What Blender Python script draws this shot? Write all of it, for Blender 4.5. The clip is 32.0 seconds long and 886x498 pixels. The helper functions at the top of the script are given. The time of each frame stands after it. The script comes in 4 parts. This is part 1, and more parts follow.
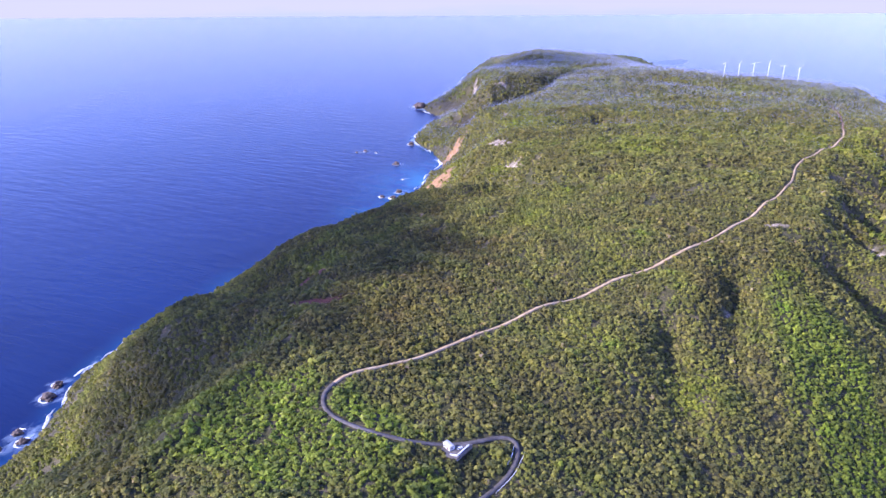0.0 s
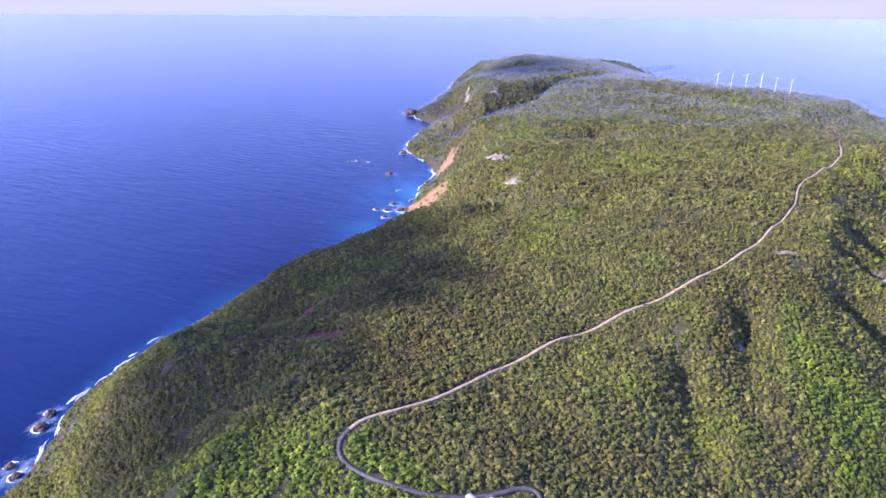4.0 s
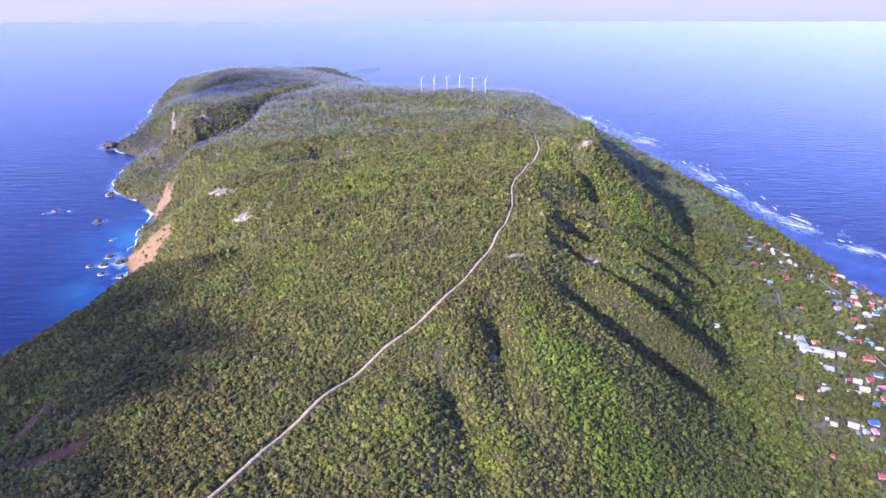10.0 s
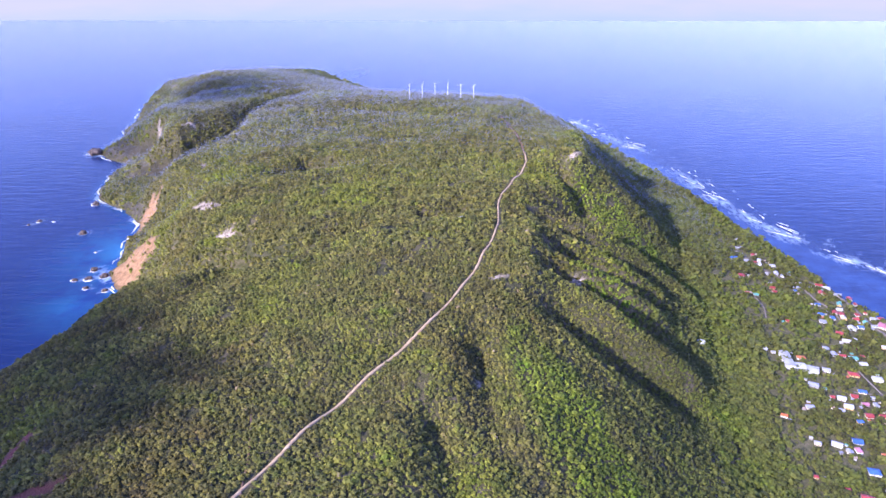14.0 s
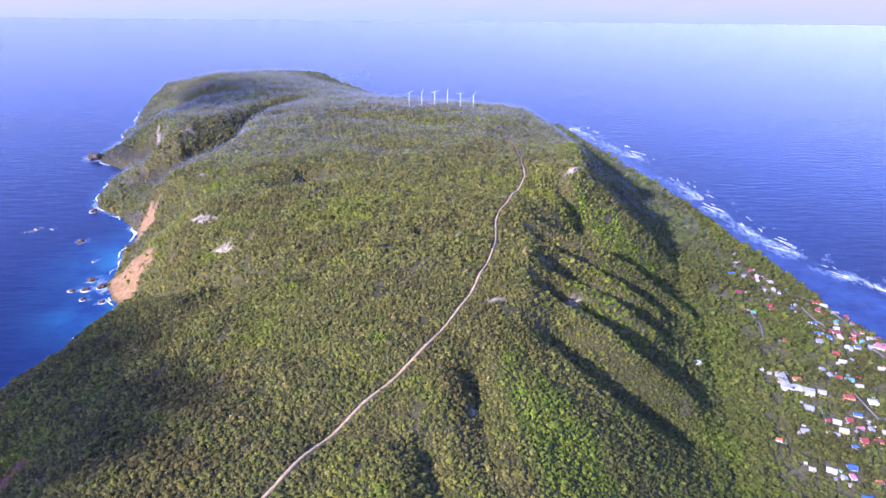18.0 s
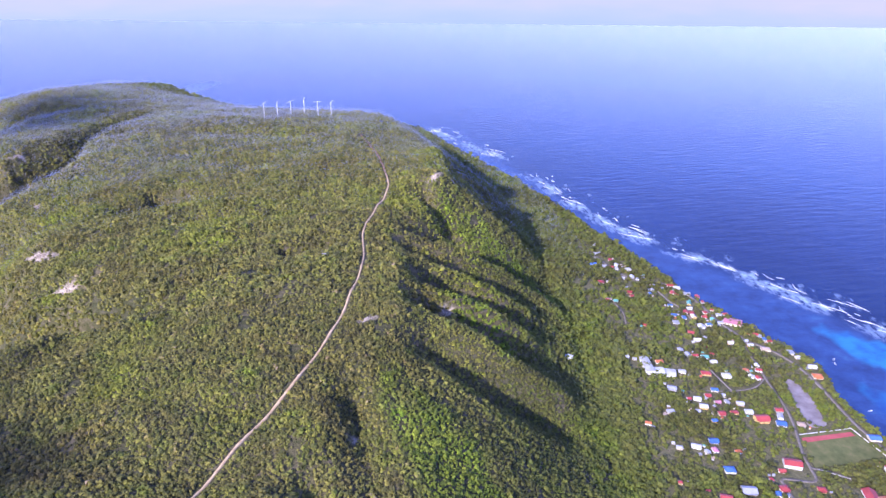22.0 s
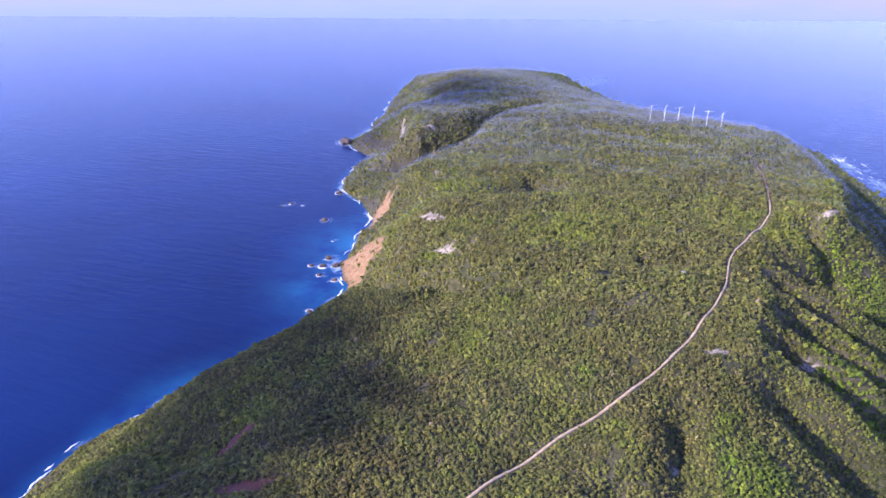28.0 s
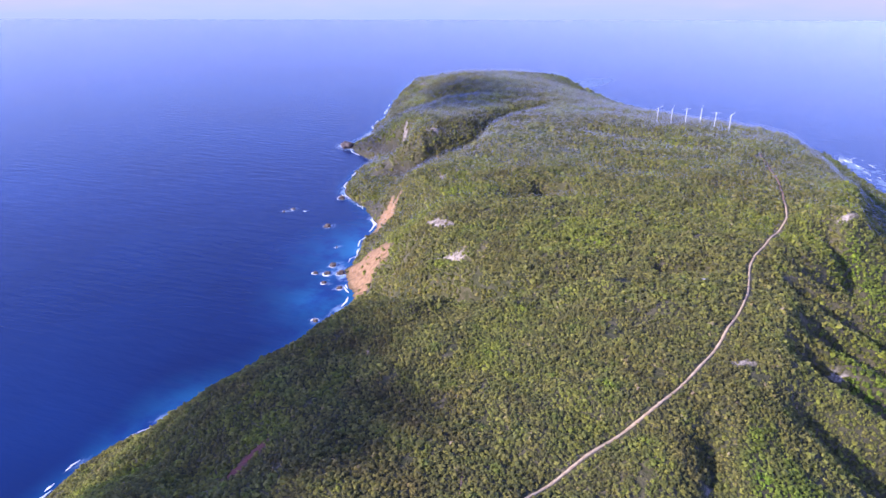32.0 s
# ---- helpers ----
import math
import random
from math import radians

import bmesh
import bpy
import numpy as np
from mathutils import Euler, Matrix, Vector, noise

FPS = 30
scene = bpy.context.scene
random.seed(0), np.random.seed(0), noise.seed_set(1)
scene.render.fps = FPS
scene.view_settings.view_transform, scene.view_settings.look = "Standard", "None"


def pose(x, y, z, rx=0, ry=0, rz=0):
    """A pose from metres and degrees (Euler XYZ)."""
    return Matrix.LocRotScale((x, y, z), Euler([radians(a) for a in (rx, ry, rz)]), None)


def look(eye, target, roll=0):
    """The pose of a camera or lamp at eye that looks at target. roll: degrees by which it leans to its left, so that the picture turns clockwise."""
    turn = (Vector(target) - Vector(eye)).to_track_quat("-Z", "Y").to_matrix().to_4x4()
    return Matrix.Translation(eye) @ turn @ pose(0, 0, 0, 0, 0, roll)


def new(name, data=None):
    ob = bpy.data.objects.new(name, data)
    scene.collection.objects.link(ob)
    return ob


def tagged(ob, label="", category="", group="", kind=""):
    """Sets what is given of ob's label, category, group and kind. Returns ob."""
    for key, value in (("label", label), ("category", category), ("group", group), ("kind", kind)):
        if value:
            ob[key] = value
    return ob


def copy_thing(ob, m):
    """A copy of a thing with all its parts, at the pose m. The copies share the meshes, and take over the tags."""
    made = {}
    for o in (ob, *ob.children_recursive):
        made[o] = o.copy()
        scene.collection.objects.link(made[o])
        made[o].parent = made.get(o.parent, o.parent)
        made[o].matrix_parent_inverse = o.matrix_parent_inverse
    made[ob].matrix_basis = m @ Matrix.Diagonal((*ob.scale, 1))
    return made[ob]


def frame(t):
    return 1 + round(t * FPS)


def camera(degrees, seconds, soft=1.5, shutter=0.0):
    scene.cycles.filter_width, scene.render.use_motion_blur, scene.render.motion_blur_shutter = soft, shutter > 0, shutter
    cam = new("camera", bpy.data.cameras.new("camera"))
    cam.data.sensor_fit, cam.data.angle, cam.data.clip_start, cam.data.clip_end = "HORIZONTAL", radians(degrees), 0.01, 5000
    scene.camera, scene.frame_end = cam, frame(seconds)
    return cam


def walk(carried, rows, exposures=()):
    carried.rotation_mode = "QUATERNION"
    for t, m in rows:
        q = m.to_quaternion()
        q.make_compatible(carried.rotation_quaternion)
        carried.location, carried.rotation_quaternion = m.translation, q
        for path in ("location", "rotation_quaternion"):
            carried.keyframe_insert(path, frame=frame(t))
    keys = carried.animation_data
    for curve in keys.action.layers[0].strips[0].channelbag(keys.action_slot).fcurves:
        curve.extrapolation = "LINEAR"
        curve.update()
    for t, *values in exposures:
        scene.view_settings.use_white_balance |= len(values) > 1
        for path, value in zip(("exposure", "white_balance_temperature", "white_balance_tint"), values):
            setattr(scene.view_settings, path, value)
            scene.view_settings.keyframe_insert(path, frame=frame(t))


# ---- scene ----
# The flight: seconds, place in metres, heading to the left of north-up y, pitch and roll in degrees.
cam = camera(64.23, 32.0)
FLIGHT = [
    (0, -0.0, 0.0, 536.2, 25.35, -24.12, -0.35),
    (1, -7.4, 4.8, 542.9, 25.46, -24.20, -0.08),
    (2, -16.8, 8.6, 548.7, 25.30, -24.27, 0.14),
    (2.5, -22.1, 10.0, 551.6, 25.24, -24.26, 0.17),
    (4.5, -42.7, 16.1, 565.6, 21.78, -24.50, 0.69),
    (5, -47.6, 18.8, 568.4, 17.08, -24.43, 0.47),
    (5.5, -51.7, 22.0, 571.3, 13.34, -24.39, 0.47),
    (6, -54.3, 25.9, 574.3, 11.44, -24.37, 0.47),
    (6.5, -55.7, 30.5, 577.6, 9.29, -24.38, 0.33),
    (7, -56.7, 35.0, 580.9, 4.60, -24.37, 0.16),
    (7.5, -57.4, 38.6, 584.0, 2.82, -24.36, 0.12),
    (8, -58.0, 41.2, 587.2, 1.44, -24.34, 0.10),
    (9, -57.9, 45.5, 592.8, 1.39, -24.33, 0.08),
    (10, -56.8, 50.4, 598.4, 0.58, -24.38, -0.05),
    (11, -54.6, 55.6, 605.0, 0.24, -24.46, -0.06),
    (12, -52.0, 59.5, 612.8, 0.12, -24.55, -0.10),
    (13, -49.3, 63.9, 620.6, 0.00, -24.68, -0.04),
    (14, -47.5, 67.6, 627.7, -0.13, -24.78, 0.05),
    (14.5, -46.6, 69.3, 631.3, -0.02, -24.81, 0.14),
    (16.5, -44.8, 76.9, 645.8, -0.29, -24.94, 0.39),
    (17, -44.3, 78.8, 649.8, -0.22, -24.99, 0.46),
    (18, -43.3, 82.7, 657.5, -0.14, -25.06, 0.55),
    (19, -42.5, 86.4, 665.2, -0.14, -25.18, 0.64),
    (19.5, -41.5, 88.8, 668.3, -1.37, -25.18, 0.62),
    (20, -40.3, 91.7, 670.8, -6.32, -25.13, 0.50),
    (20.5, -38.9, 95.0, 672.4, -10.06, -25.08, 0.36),
    (21, -37.3, 98.8, 673.2, -10.56, -25.13, 0.42),
    (22, -34.4, 105.7, 672.5, -11.48, -25.07, 0.55),
    (22.5, -33.9, 106.4, 672.7, -12.13, -24.98, 0.54),
    (23, -33.3, 105.3, 673.6, -12.06, -24.90, 0.59),
    (23.5, -32.3, 102.2, 675.6, -0.28, -25.00, 0.83),
    (24, -30.4, 98.4, 678.8, 17.28, -25.32, 1.03),
    (24.5, -29.2, 95.4, 682.2, 19.30, -25.40, 1.00),
    (25, -29.6, 93.7, 685.3, 18.95, -25.46, 0.84),
    (25.5, -31.1, 92.7, 687.9, 18.96, -25.55, 0.67),
    (27.5, -47.0, 101.5, 684.9, 19.10, -25.63, 0.51),
    (28, -50.8, 104.3, 684.4, 19.11, -25.55, 0.37),
    (29, -59.1, 110.6, 683.6, 19.10, -25.55, 0.19),
    (30, -67.6, 117.3, 682.7, 19.04, -25.60, 0.04),
    (31, -75.8, 123.4, 680.9, 18.88, -25.57, -0.03),
    (32, -83.7, 127.6, 678.6, 18.74, -25.40, 0.12),
]


def heading(x, y, z, yaw, pitch, roll):
    a, b = radians(yaw), radians(pitch)
    ahead = Vector((-math.sin(a) * math.cos(b), math.cos(a) * math.cos(b), math.sin(b)))
    eye = Vector((x, y, z))
    return look(eye, eye + 100 * ahead, roll)


walk(cam, [(row[0], heading(*row[1:])) for row in FLIGHT], [(0.0, 0.95, 5950, 27), (22.0, 0.9, 5950, 27), (26.0, 0.79, 5950, 27), (32.0, 0.79, 5950, 27)])

# ---- light ----
SUN_ELEVATION, SUN_FROM = 30.0, (-0.75, -0.66)   # towards the sun: behind the flight and to its left

world = bpy.data.worlds.new("sky")
scene.world = world
world.use_nodes = True
wt = world.node_tree
wt.nodes.clear()
w_out = wt.nodes.new("ShaderNodeOutputWorld")
w_sky = wt.nodes.new("ShaderNodeTexSky")
w_sky.sky_type = "NISHITA"
w_sky.sun_disc = False
w_sky.sun_elevation = radians(SUN_ELEVATION)
w_sky.sun_rotation = math.atan2(SUN_FROM[0], SUN_FROM[1])
w_sky.altitude = 300.0
w_sky.dust_density = 0.4
w_sky.ozone_density = 4.0
w_bg = wt.nodes.new("ShaderNodeBackground")
w_bg.inputs["Strength"].default_value = 0.255
w_tint = wt.nodes.new("ShaderNodeMix")
w_tint.data_type, w_tint.blend_type = "RGBA", "MULTIPLY"
w_tint.inputs[0].default_value = 1.0
w_tint.inputs[7].default_value = (1.0, 0.85, 1.24, 1)   # the film's violet-blue cast of the sky
wt.links.new(w_sky.outputs[0], w_tint.inputs[6])
wt.links.new(w_tint.outputs[2], w_bg.inputs["Color"])
# below the horizon: the far sea fading into pale haze and low cloud
w_co = wt.nodes.new("ShaderNodeTexCoord")
w_sep = wt.nodes.new("ShaderNodeSeparateXYZ")
wt.links.new(w_co.outputs["Generated"], w_sep.inputs[0])
w_map = wt.nodes.new("ShaderNodeMapping")
w_map.inputs["Scale"].default_value = (12.0, 12.0, 60.0)
wt.links.new(w_co.outputs["Generated"], w_map.inputs["Vector"])
w_noise = wt.nodes.new("ShaderNodeTexNoise")
w_noise.inputs["Scale"].default_value = 1.0
w_noise.inputs["Detail"].default_value = 5.0
w_noise.inputs["Roughness"].default_value = 0.55
wt.links.new(w_map.outputs[0], w_noise.inputs["Vector"])
w_add = wt.nodes.new("ShaderNodeMath")
w_add.operation = "MULTIPLY_ADD"
w_add.inputs[1].default_value = 0.03
wt.links.new(w_noise.outputs["Fac"], w_add.inputs[0])
wt.links.new(w_sep.outputs["Z"], w_add.inputs[2])
w_rng = wt.nodes.new("ShaderNodeMapRange")
w_rng.inputs["From Min"].default_value = -0.122
w_rng.inputs["From Max"].default_value = -0.072
wt.links.new(w_add.outputs[0], w_rng.inputs["Value"])
w_ramp = wt.nodes.new("ShaderNodeValToRGB")
w_ramp.color_ramp.elements[0].position = 0.0
w_ramp.color_ramp.elements[0].color = (0.30, 0.41, 0.78, 1)
w_ramp.color_ramp.elements[1].position = 1.0
w_ramp.color_ramp.elements[1].color = (0.44, 0.46, 0.60, 1)
e = w_ramp.color_ramp.elements.new(0.55)
e.color = (0.36, 0.44, 0.70, 1)
wt.links.new(w_rng.outputs[0], w_ramp.inputs["Fac"])
w_haze = wt.nodes.new("ShaderNodeBackground")
w_haze.inputs["Strength"].default_value = 0.86
wt.links.new(w_ramp.outputs["Color"], w_haze.inputs["Color"])
w_step = wt.nodes.new("ShaderNodeMapRange")
w_step.inputs["From Min"].default_value = -0.03
w_step.inputs["From Max"].default_value = 0.0
wt.links.new(w_sep.outputs["Z"], w_step.inputs["Value"])
w_mix = wt.nodes.new("ShaderNodeMixShader")
wt.links.new(w_step.outputs[0], w_mix.inputs["Fac"])
wt.links.new(w_haze.outputs[0], w_mix.inputs[1])
wt.links.new(w_bg.outputs[0], w_mix.inputs[2])
wt.links.new(w_mix.outputs[0], w_out.inputs["Surface"])

sun = new("sun", bpy.data.lights.new("sun", "SUN"))
sun.data.energy = 4.9
sun.data.angle = radians(0.6)
sun.data.color = (1.0, 0.95, 0.82)
flat = math.cos(radians(SUN_ELEVATION))
sun.matrix_world = look((SUN_FROM[0] * flat, SUN_FROM[1] * flat, math.sin(radians(SUN_ELEVATION))), (0, 0, 0))

# ---- materials ----
class Nodes:
    """Short hand for one procedural material."""

    def __init__(self, name, rough=0.9, spec=0.3):
        self.mat = bpy.data.materials.new(name)
        self.mat.use_nodes = True
        self.tree = self.mat.node_tree
        self.bsdf = self.tree.nodes["Principled BSDF"]
        self.bsdf.inputs["Roughness"].default_value = rough
        self.bsdf.inputs["Specular IOR Level"].default_value = spec

    def node(self, kind, **values):
        n = self.tree.nodes.new(kind)
        for key, value in values.items():
            n.inputs[key.replace("_", " ")].default_value = value
        return n

    def link(self, a, b):
        self.tree.links.new(a, b)

    def place(self):
        return self.node("ShaderNodeNewGeometry").outputs["Position"]

    def noise(self, size, detail=4.0, rough=0.55, vector=None, stretch=None):
        """Noise with features of about that many metres."""
        n = self.node("ShaderNodeTexNoise", Scale=1.0, Detail=detail, Roughness=rough)
        m = self.node("ShaderNodeMapping")
        s = stretch or (1, 1, 1)
        m.inputs["Scale"].default_value = tuple(k / size for k in s)
        self.link(vector or self.place(), m.inputs["Vector"])
        self.link(m.outputs[0], n.inputs["Vector"])
        return n.outputs["Fac"]

    def ramp(self, fac, stops):
        r = self.node("ShaderNodeValToRGB")
        els = r.color_ramp.elements
        while len(els) < len(stops):
            els.new(0.5)
        for el, (pos, col) in zip(els, stops):
            el.position, el.color = pos, (*col, 1)
        self.link(fac, r.inputs["Fac"])
        return r.outputs["Color"]

    def range(self, fac, a, b, lo=0.0, hi=1.0):
        r = self.node("ShaderNodeMapRange")
        for key, value in (("From Min", a), ("From Max", b), ("To Min", lo), ("To Max", hi)):
            r.inputs[key].default_value = value
        self.link(fac, r.inputs["Value"])
        return r.outputs[0]

    def math(self, op, a, b):
        m = self.node("ShaderNodeMath")
        m.operation = op
        for i, v in ((0, a), (1, b)):
            if isinstance(v, (int, float)):
                m.inputs[i].default_value = v
            else:
                self.link(v, m.inputs[i])
        return m.outputs[0]

    def mix(self, fac, a, b, blend="MIX"):
        m = self.node("ShaderNodeMix")
        m.data_type, m.blend_type = "RGBA", blend
        for i, v in ((0, fac), (6, a), (7, b)):
            if isinstance(v, (int, float)):
                m.inputs[i].default_value = v
            elif isinstance(v, tuple):
                m.inputs[i].default_value = (*v, 1)
            else:
                self.link(v, m.inputs[i])
        return m.outputs[2]

    def attr(self, name):
        a = self.node("ShaderNodeAttribute")
        a.attribute_name = name
        return a.outputs["Fac"]

    def colour(self, c):
        if isinstance(c, tuple):
            self.bsdf.inputs["Base Color"].default_value = (*c, 1)
        else:
            self.link(c, self.bsdf.inputs["Base Color"])
        return self

    def bump(self, fac, height, strength=1.0):
        b = self.node("ShaderNodeBump", Strength=strength, Distance=height)
        self.link(fac, b.inputs["Height"])
        self.link(b.outputs[0], self.bsdf.inputs["Normal"])
        return self


def sea_material():
    m = Nodes("sea_water", 0.22, 0.37)
    m.bsdf.inputs["IOR"].default_value = 1.33
    deep = m.ramp(m.noise(420, 4), [(0.3, (0.002, 0.008, 0.046)), (0.7, (0.003, 0.017, 0.080))])
    shallow = m.attr("shallow")
    flat = m.ramp(m.noise(45, 6, 0.65), [(0.35, (0.014, 0.028, 0.095)), (0.6, (0.024, 0.055, 0.16)), (0.75, (0.035, 0.10, 0.20))])
    pool = m.ramp(m.noise(60, 5, 0.6), [(0.36, (0.010, 0.06, 0.22)), (0.58, (0.018, 0.17, 0.33))])
    col = m.mix(m.attr("reef"), deep, flat)
    col = m.mix(m.range(shallow, 0.08, 0.8), col, pool)
    foam = m.math("MULTIPLY", m.attr("foam"), m.range(m.noise(10, 7, 0.75, stretch=(1, 0.45, 1)), 0.38, 0.66))
    col = m.mix(m.range(foam, 0.05, 0.7, 0.0, 0.65), col, (0.46, 0.62, 0.78))
    m.colour(col)
    m.link(m.range(foam, 0.1, 0.4, 0.2, 0.8), m.bsdf.inputs["Roughness"])
    swell = m.noise(30, 5, 0.62, stretch=(0.45, 1.7, 1))
    m.bump(swell, 1.8, 0.6)
    return m.mat


def ground_material():
    m = Nodes("island_ground", 0.95, 0.15)
    soil = m.ramp(m.noise(9, 5, 0.65), [(0.30, (0.05, 0.055, 0.02)), (0.52, (0.10, 0.09, 0.05)), (0.75, (0.19, 0.15, 0.12))])
    patch = m.ramp(m.noise(140, 4), [(0.35, (0.55, 0.62, 0.50)), (0.7, (1.1, 1.05, 0.9))])
    col = m.mix(1.0, soil, patch, "MULTIPLY")
    rock = m.ramp(m.noise(7, 6, 0.7, stretch=(1, 1, 0.35)), [(0.3, (0.10, 0.06, 0.035)), (0.48, (0.27, 0.155, 0.075)), (0.62, (0.34, 0.21, 0.11)), (0.78, (0.42, 0.30, 0.18))])
    dark = m.ramp(m.noise(9, 6, 0.7, stretch=(1, 1, 0.25)), [(0.3, (0.028, 0.030, 0.020)), (0.55, (0.075, 0.066, 0.045)), (0.8, (0.20, 0.165, 0.125))])
    rock = m.mix(m.attr("orange"), dark, rock)
    col = m.mix(m.attr("rock"), col, rock)
    clear = m.ramp(m.noise(5, 5, 0.6), [(0.3, (0.085, 0.085, 0.04)), (0.55, (0.13, 0.12, 0.06)), (0.75, (0.19, 0.15, 0.10))])
    col = m.mix(m.attr("clear"), col, clear)
    lime = m.ramp(m.noise(4, 6, 0.7), [(0.35, (0.20, 0.16, 0.11)), (0.55, (0.46, 0.38, 0.29)), (0.72, (0.66, 0.58, 0.48))])
    col = m.mix(m.math("MULTIPLY", m.attr("pale"), m.range(m.noise(11, 5, 0.7), 0.38, 0.52)), col, lime)
    col = m.mix(m.attr("red_earth"), col, (0.17, 0.06, 0.045))
    m.colour(col)
    m.bump(m.noise(4.5, 5, 0.7), 2.5, 0.9)
    return m.mat


def leaf_material():
    m = Nodes("scrub_leaves", 0.7, 0.15)
    rnd = m.node("ShaderNodeNewGeometry").outputs["Random Per Island"]
    mixed = m.math("ADD", m.math("MULTIPLY", m.attr("tone"), 0.8), m.math("MULTIPLY", rnd, 0.22))
    tone = m.ramp(mixed, [(0.0, (0.056, 0.064, 0.030)), (0.35, (0.124, 0.134, 0.050)), (0.62, (0.200, 0.204, 0.064)),
                        (0.85, (0.29, 0.292, 0.074)), (0.96, (0.30, 0.25, 0.13)), (1.0, (0.34, 0.29, 0.21))])
    patch = m.ramp(m.noise(150, 4), [(0.34, (0.87, 0.81, 0.76)), (0.50, (1.02, 1.0, 0.95)), (0.68, (1.08, 1.18, 0.68))])
    col = m.mix(1.0, tone, patch, "MULTIPLY")
    mottle = m.ramp(m.noise(26, 5, 0.65), [(0.30, (0.76, 0.68, 0.82)), (0.45, (1.03, 0.98, 0.95)), (0.60, (1.0, 1.03, 0.86)), (0.74, (1.02, 1.30, 0.66))])
    col = m.mix(1.0, col, mottle, "MULTIPLY")
    col = m.mix(m.attr("lush"), col, m.mix(1.0, col, (1.04, 1.42, 0.62), "MULTIPLY"))
    col = m.mix(m.attr("dry"), col, m.mix(1.0, col, (0.92, 0.76, 0.88), "MULTIPLY"))
    col = m.mix(1.0, col, (1.03, 1.0, 0.93), "MULTIPLY")
    m.colour(col)
    glow = m.node("ShaderNodeBsdfTranslucent")
    m.link(m.mix(1.0, col, (1.25, 1.3, 0.7), "MULTIPLY"), glow.inputs["Color"])
    both = m.node("ShaderNodeMixShader")
    both.inputs[0].default_value = 0.32
    m.link(m.bsdf.outputs[0], both.inputs[1])
    m.link(glow.outputs[0], both.inputs[2])
    m.link(both.outputs[0], m.tree.nodes["Material Output"].inputs["Surface"])
    m.bsdf.inputs["Sheen Weight"].default_value = 0.06
    m.bsdf.inputs["Sheen Roughness"].default_value = 0.5
    return m.mat


def dirt_material():
    m = Nodes("pale_dirt", 0.95, 0.1)
    m.colour(m.ramp(m.noise(6, 5, 0.65), [(0.3, (0.31, 0.21, 0.12)), (0.55, (0.46, 0.34, 0.20)), (0.8, (0.57, 0.45, 0.30))]))
    m.bump(m.noise(1.5, 4), 0.1, 0.5)
    return m.mat


def plain(name, stops, size=1.2, rough=0.8, spec=0.3, bump=0.02, metal=0.0):
    """A surface with mottled colour, broad stains and a fine relief, a little different on each thing."""
    m = Nodes(name, rough, spec)
    col = m.ramp(m.noise(size, 5, 0.6), stops)
    stain = m.ramp(m.noise(size * 7, 3), [(0.3, (0.74, 0.72, 0.69)), (0.65, (1, 1, 1))])
    shade = m.range(m.node("ShaderNodeObjectInfo").outputs["Random"], 0, 1, 0.82, 1.12)
    both = m.mix(1.0, col, stain, "MULTIPLY")
    tint = m.node("ShaderNodeHueSaturation")
    m.link(shade, tint.inputs["Value"])
    m.link(both, tint.inputs["Color"])
    m.colour(tint.outputs["Color"])
    m.bsdf.inputs["Metallic"].default_value = metal
    if bump:
        m.bump(m.noise(size * 0.5, 4), bump, 0.6)
    return m.mat


def paint_like(name, r, g, b, rough=0.55, size=1.5):
    return plain(name, [(0.25, (r * 0.72, g * 0.74, b * 0.76)), (0.6, (r, g, b))], size, rough, 0.4)


SEA, GROUND, LEAVES, DIRT = sea_material(), ground_material(), leaf_material(), dirt_material()
EARTH = plain("brown_earth", [(0.3, (0.16, 0.095, 0.06)), (0.7, (0.33, 0.22, 0.15))], 3.0, 0.95, 0.1)
FOAM = plain("sea_foam", [(0.3, (0.62, 0.66, 0.70)), (0.6, (0.84, 0.86, 0.88))], 3.0, 0.7, 0.3, 0.15)
ASPHALT = plain("worn_asphalt", [(0.3, (0.10, 0.09, 0.085)), (0.7, (0.19, 0.175, 0.165))], 3.0, 0.9, 0.2)
STREET = plain("pale_street", [(0.3, (0.16, 0.135, 0.11)), (0.7, (0.27, 0.235, 0.20))], 3.0, 0.9, 0.2)
WHITE = paint_like("white_paint", 0.80, 0.79, 0.76)
CREAM = paint_like("cream_plaster", 0.70, 0.62, 0.48, 0.85)
YELLOW = paint_like("ochre_plaster", 0.72, 0.50, 0.20, 0.85)
CONCRETE = paint_like("bare_concrete", 0.46, 0.44, 0.41, 0.9)
STEEL = paint_like("white_steel", 0.82, 0.83, 0.84, 0.35)
GLASS = paint_like("dark_window", 0.05, 0.06, 0.07, 0.12)
WOOD = paint_like("painted_wood", 0.22, 0.14, 0.09, 0.7)
TYRE = paint_like("black_rubber", 0.03, 0.03, 0.03, 0.9)
BARK = plain("bark", [(0.3, (0.09, 0.07, 0.05)), (0.7, (0.22, 0.18, 0.14))], 0.5, 0.95, 0.1, 0.03)
ROOFS = [paint_like("white_roof", 0.52, 0.52, 0.51), paint_like("red_roof", 0.40, 0.065, 0.06), paint_like("blue_roof", 0.07, 0.17, 0.42),
         paint_like("green_roof", 0.16, 0.42, 0.34), paint_like("orange_roof", 0.58, 0.17, 0.06), paint_like("grey_roof", 0.36, 0.37, 0.41),
         paint_like("pink_roof", 0.55, 0.22, 0.27), paint_like("tan_roof", 0.52, 0.38, 0.28)]
SEA_ROCK = plain("sea_rock", [(0.3, (0.045, 0.035, 0.03)), (0.6, (0.15, 0.11, 0.085)), (0.85, (0.28, 0.21, 0.16))], 3.0, 0.8, 0.4, 0.5)
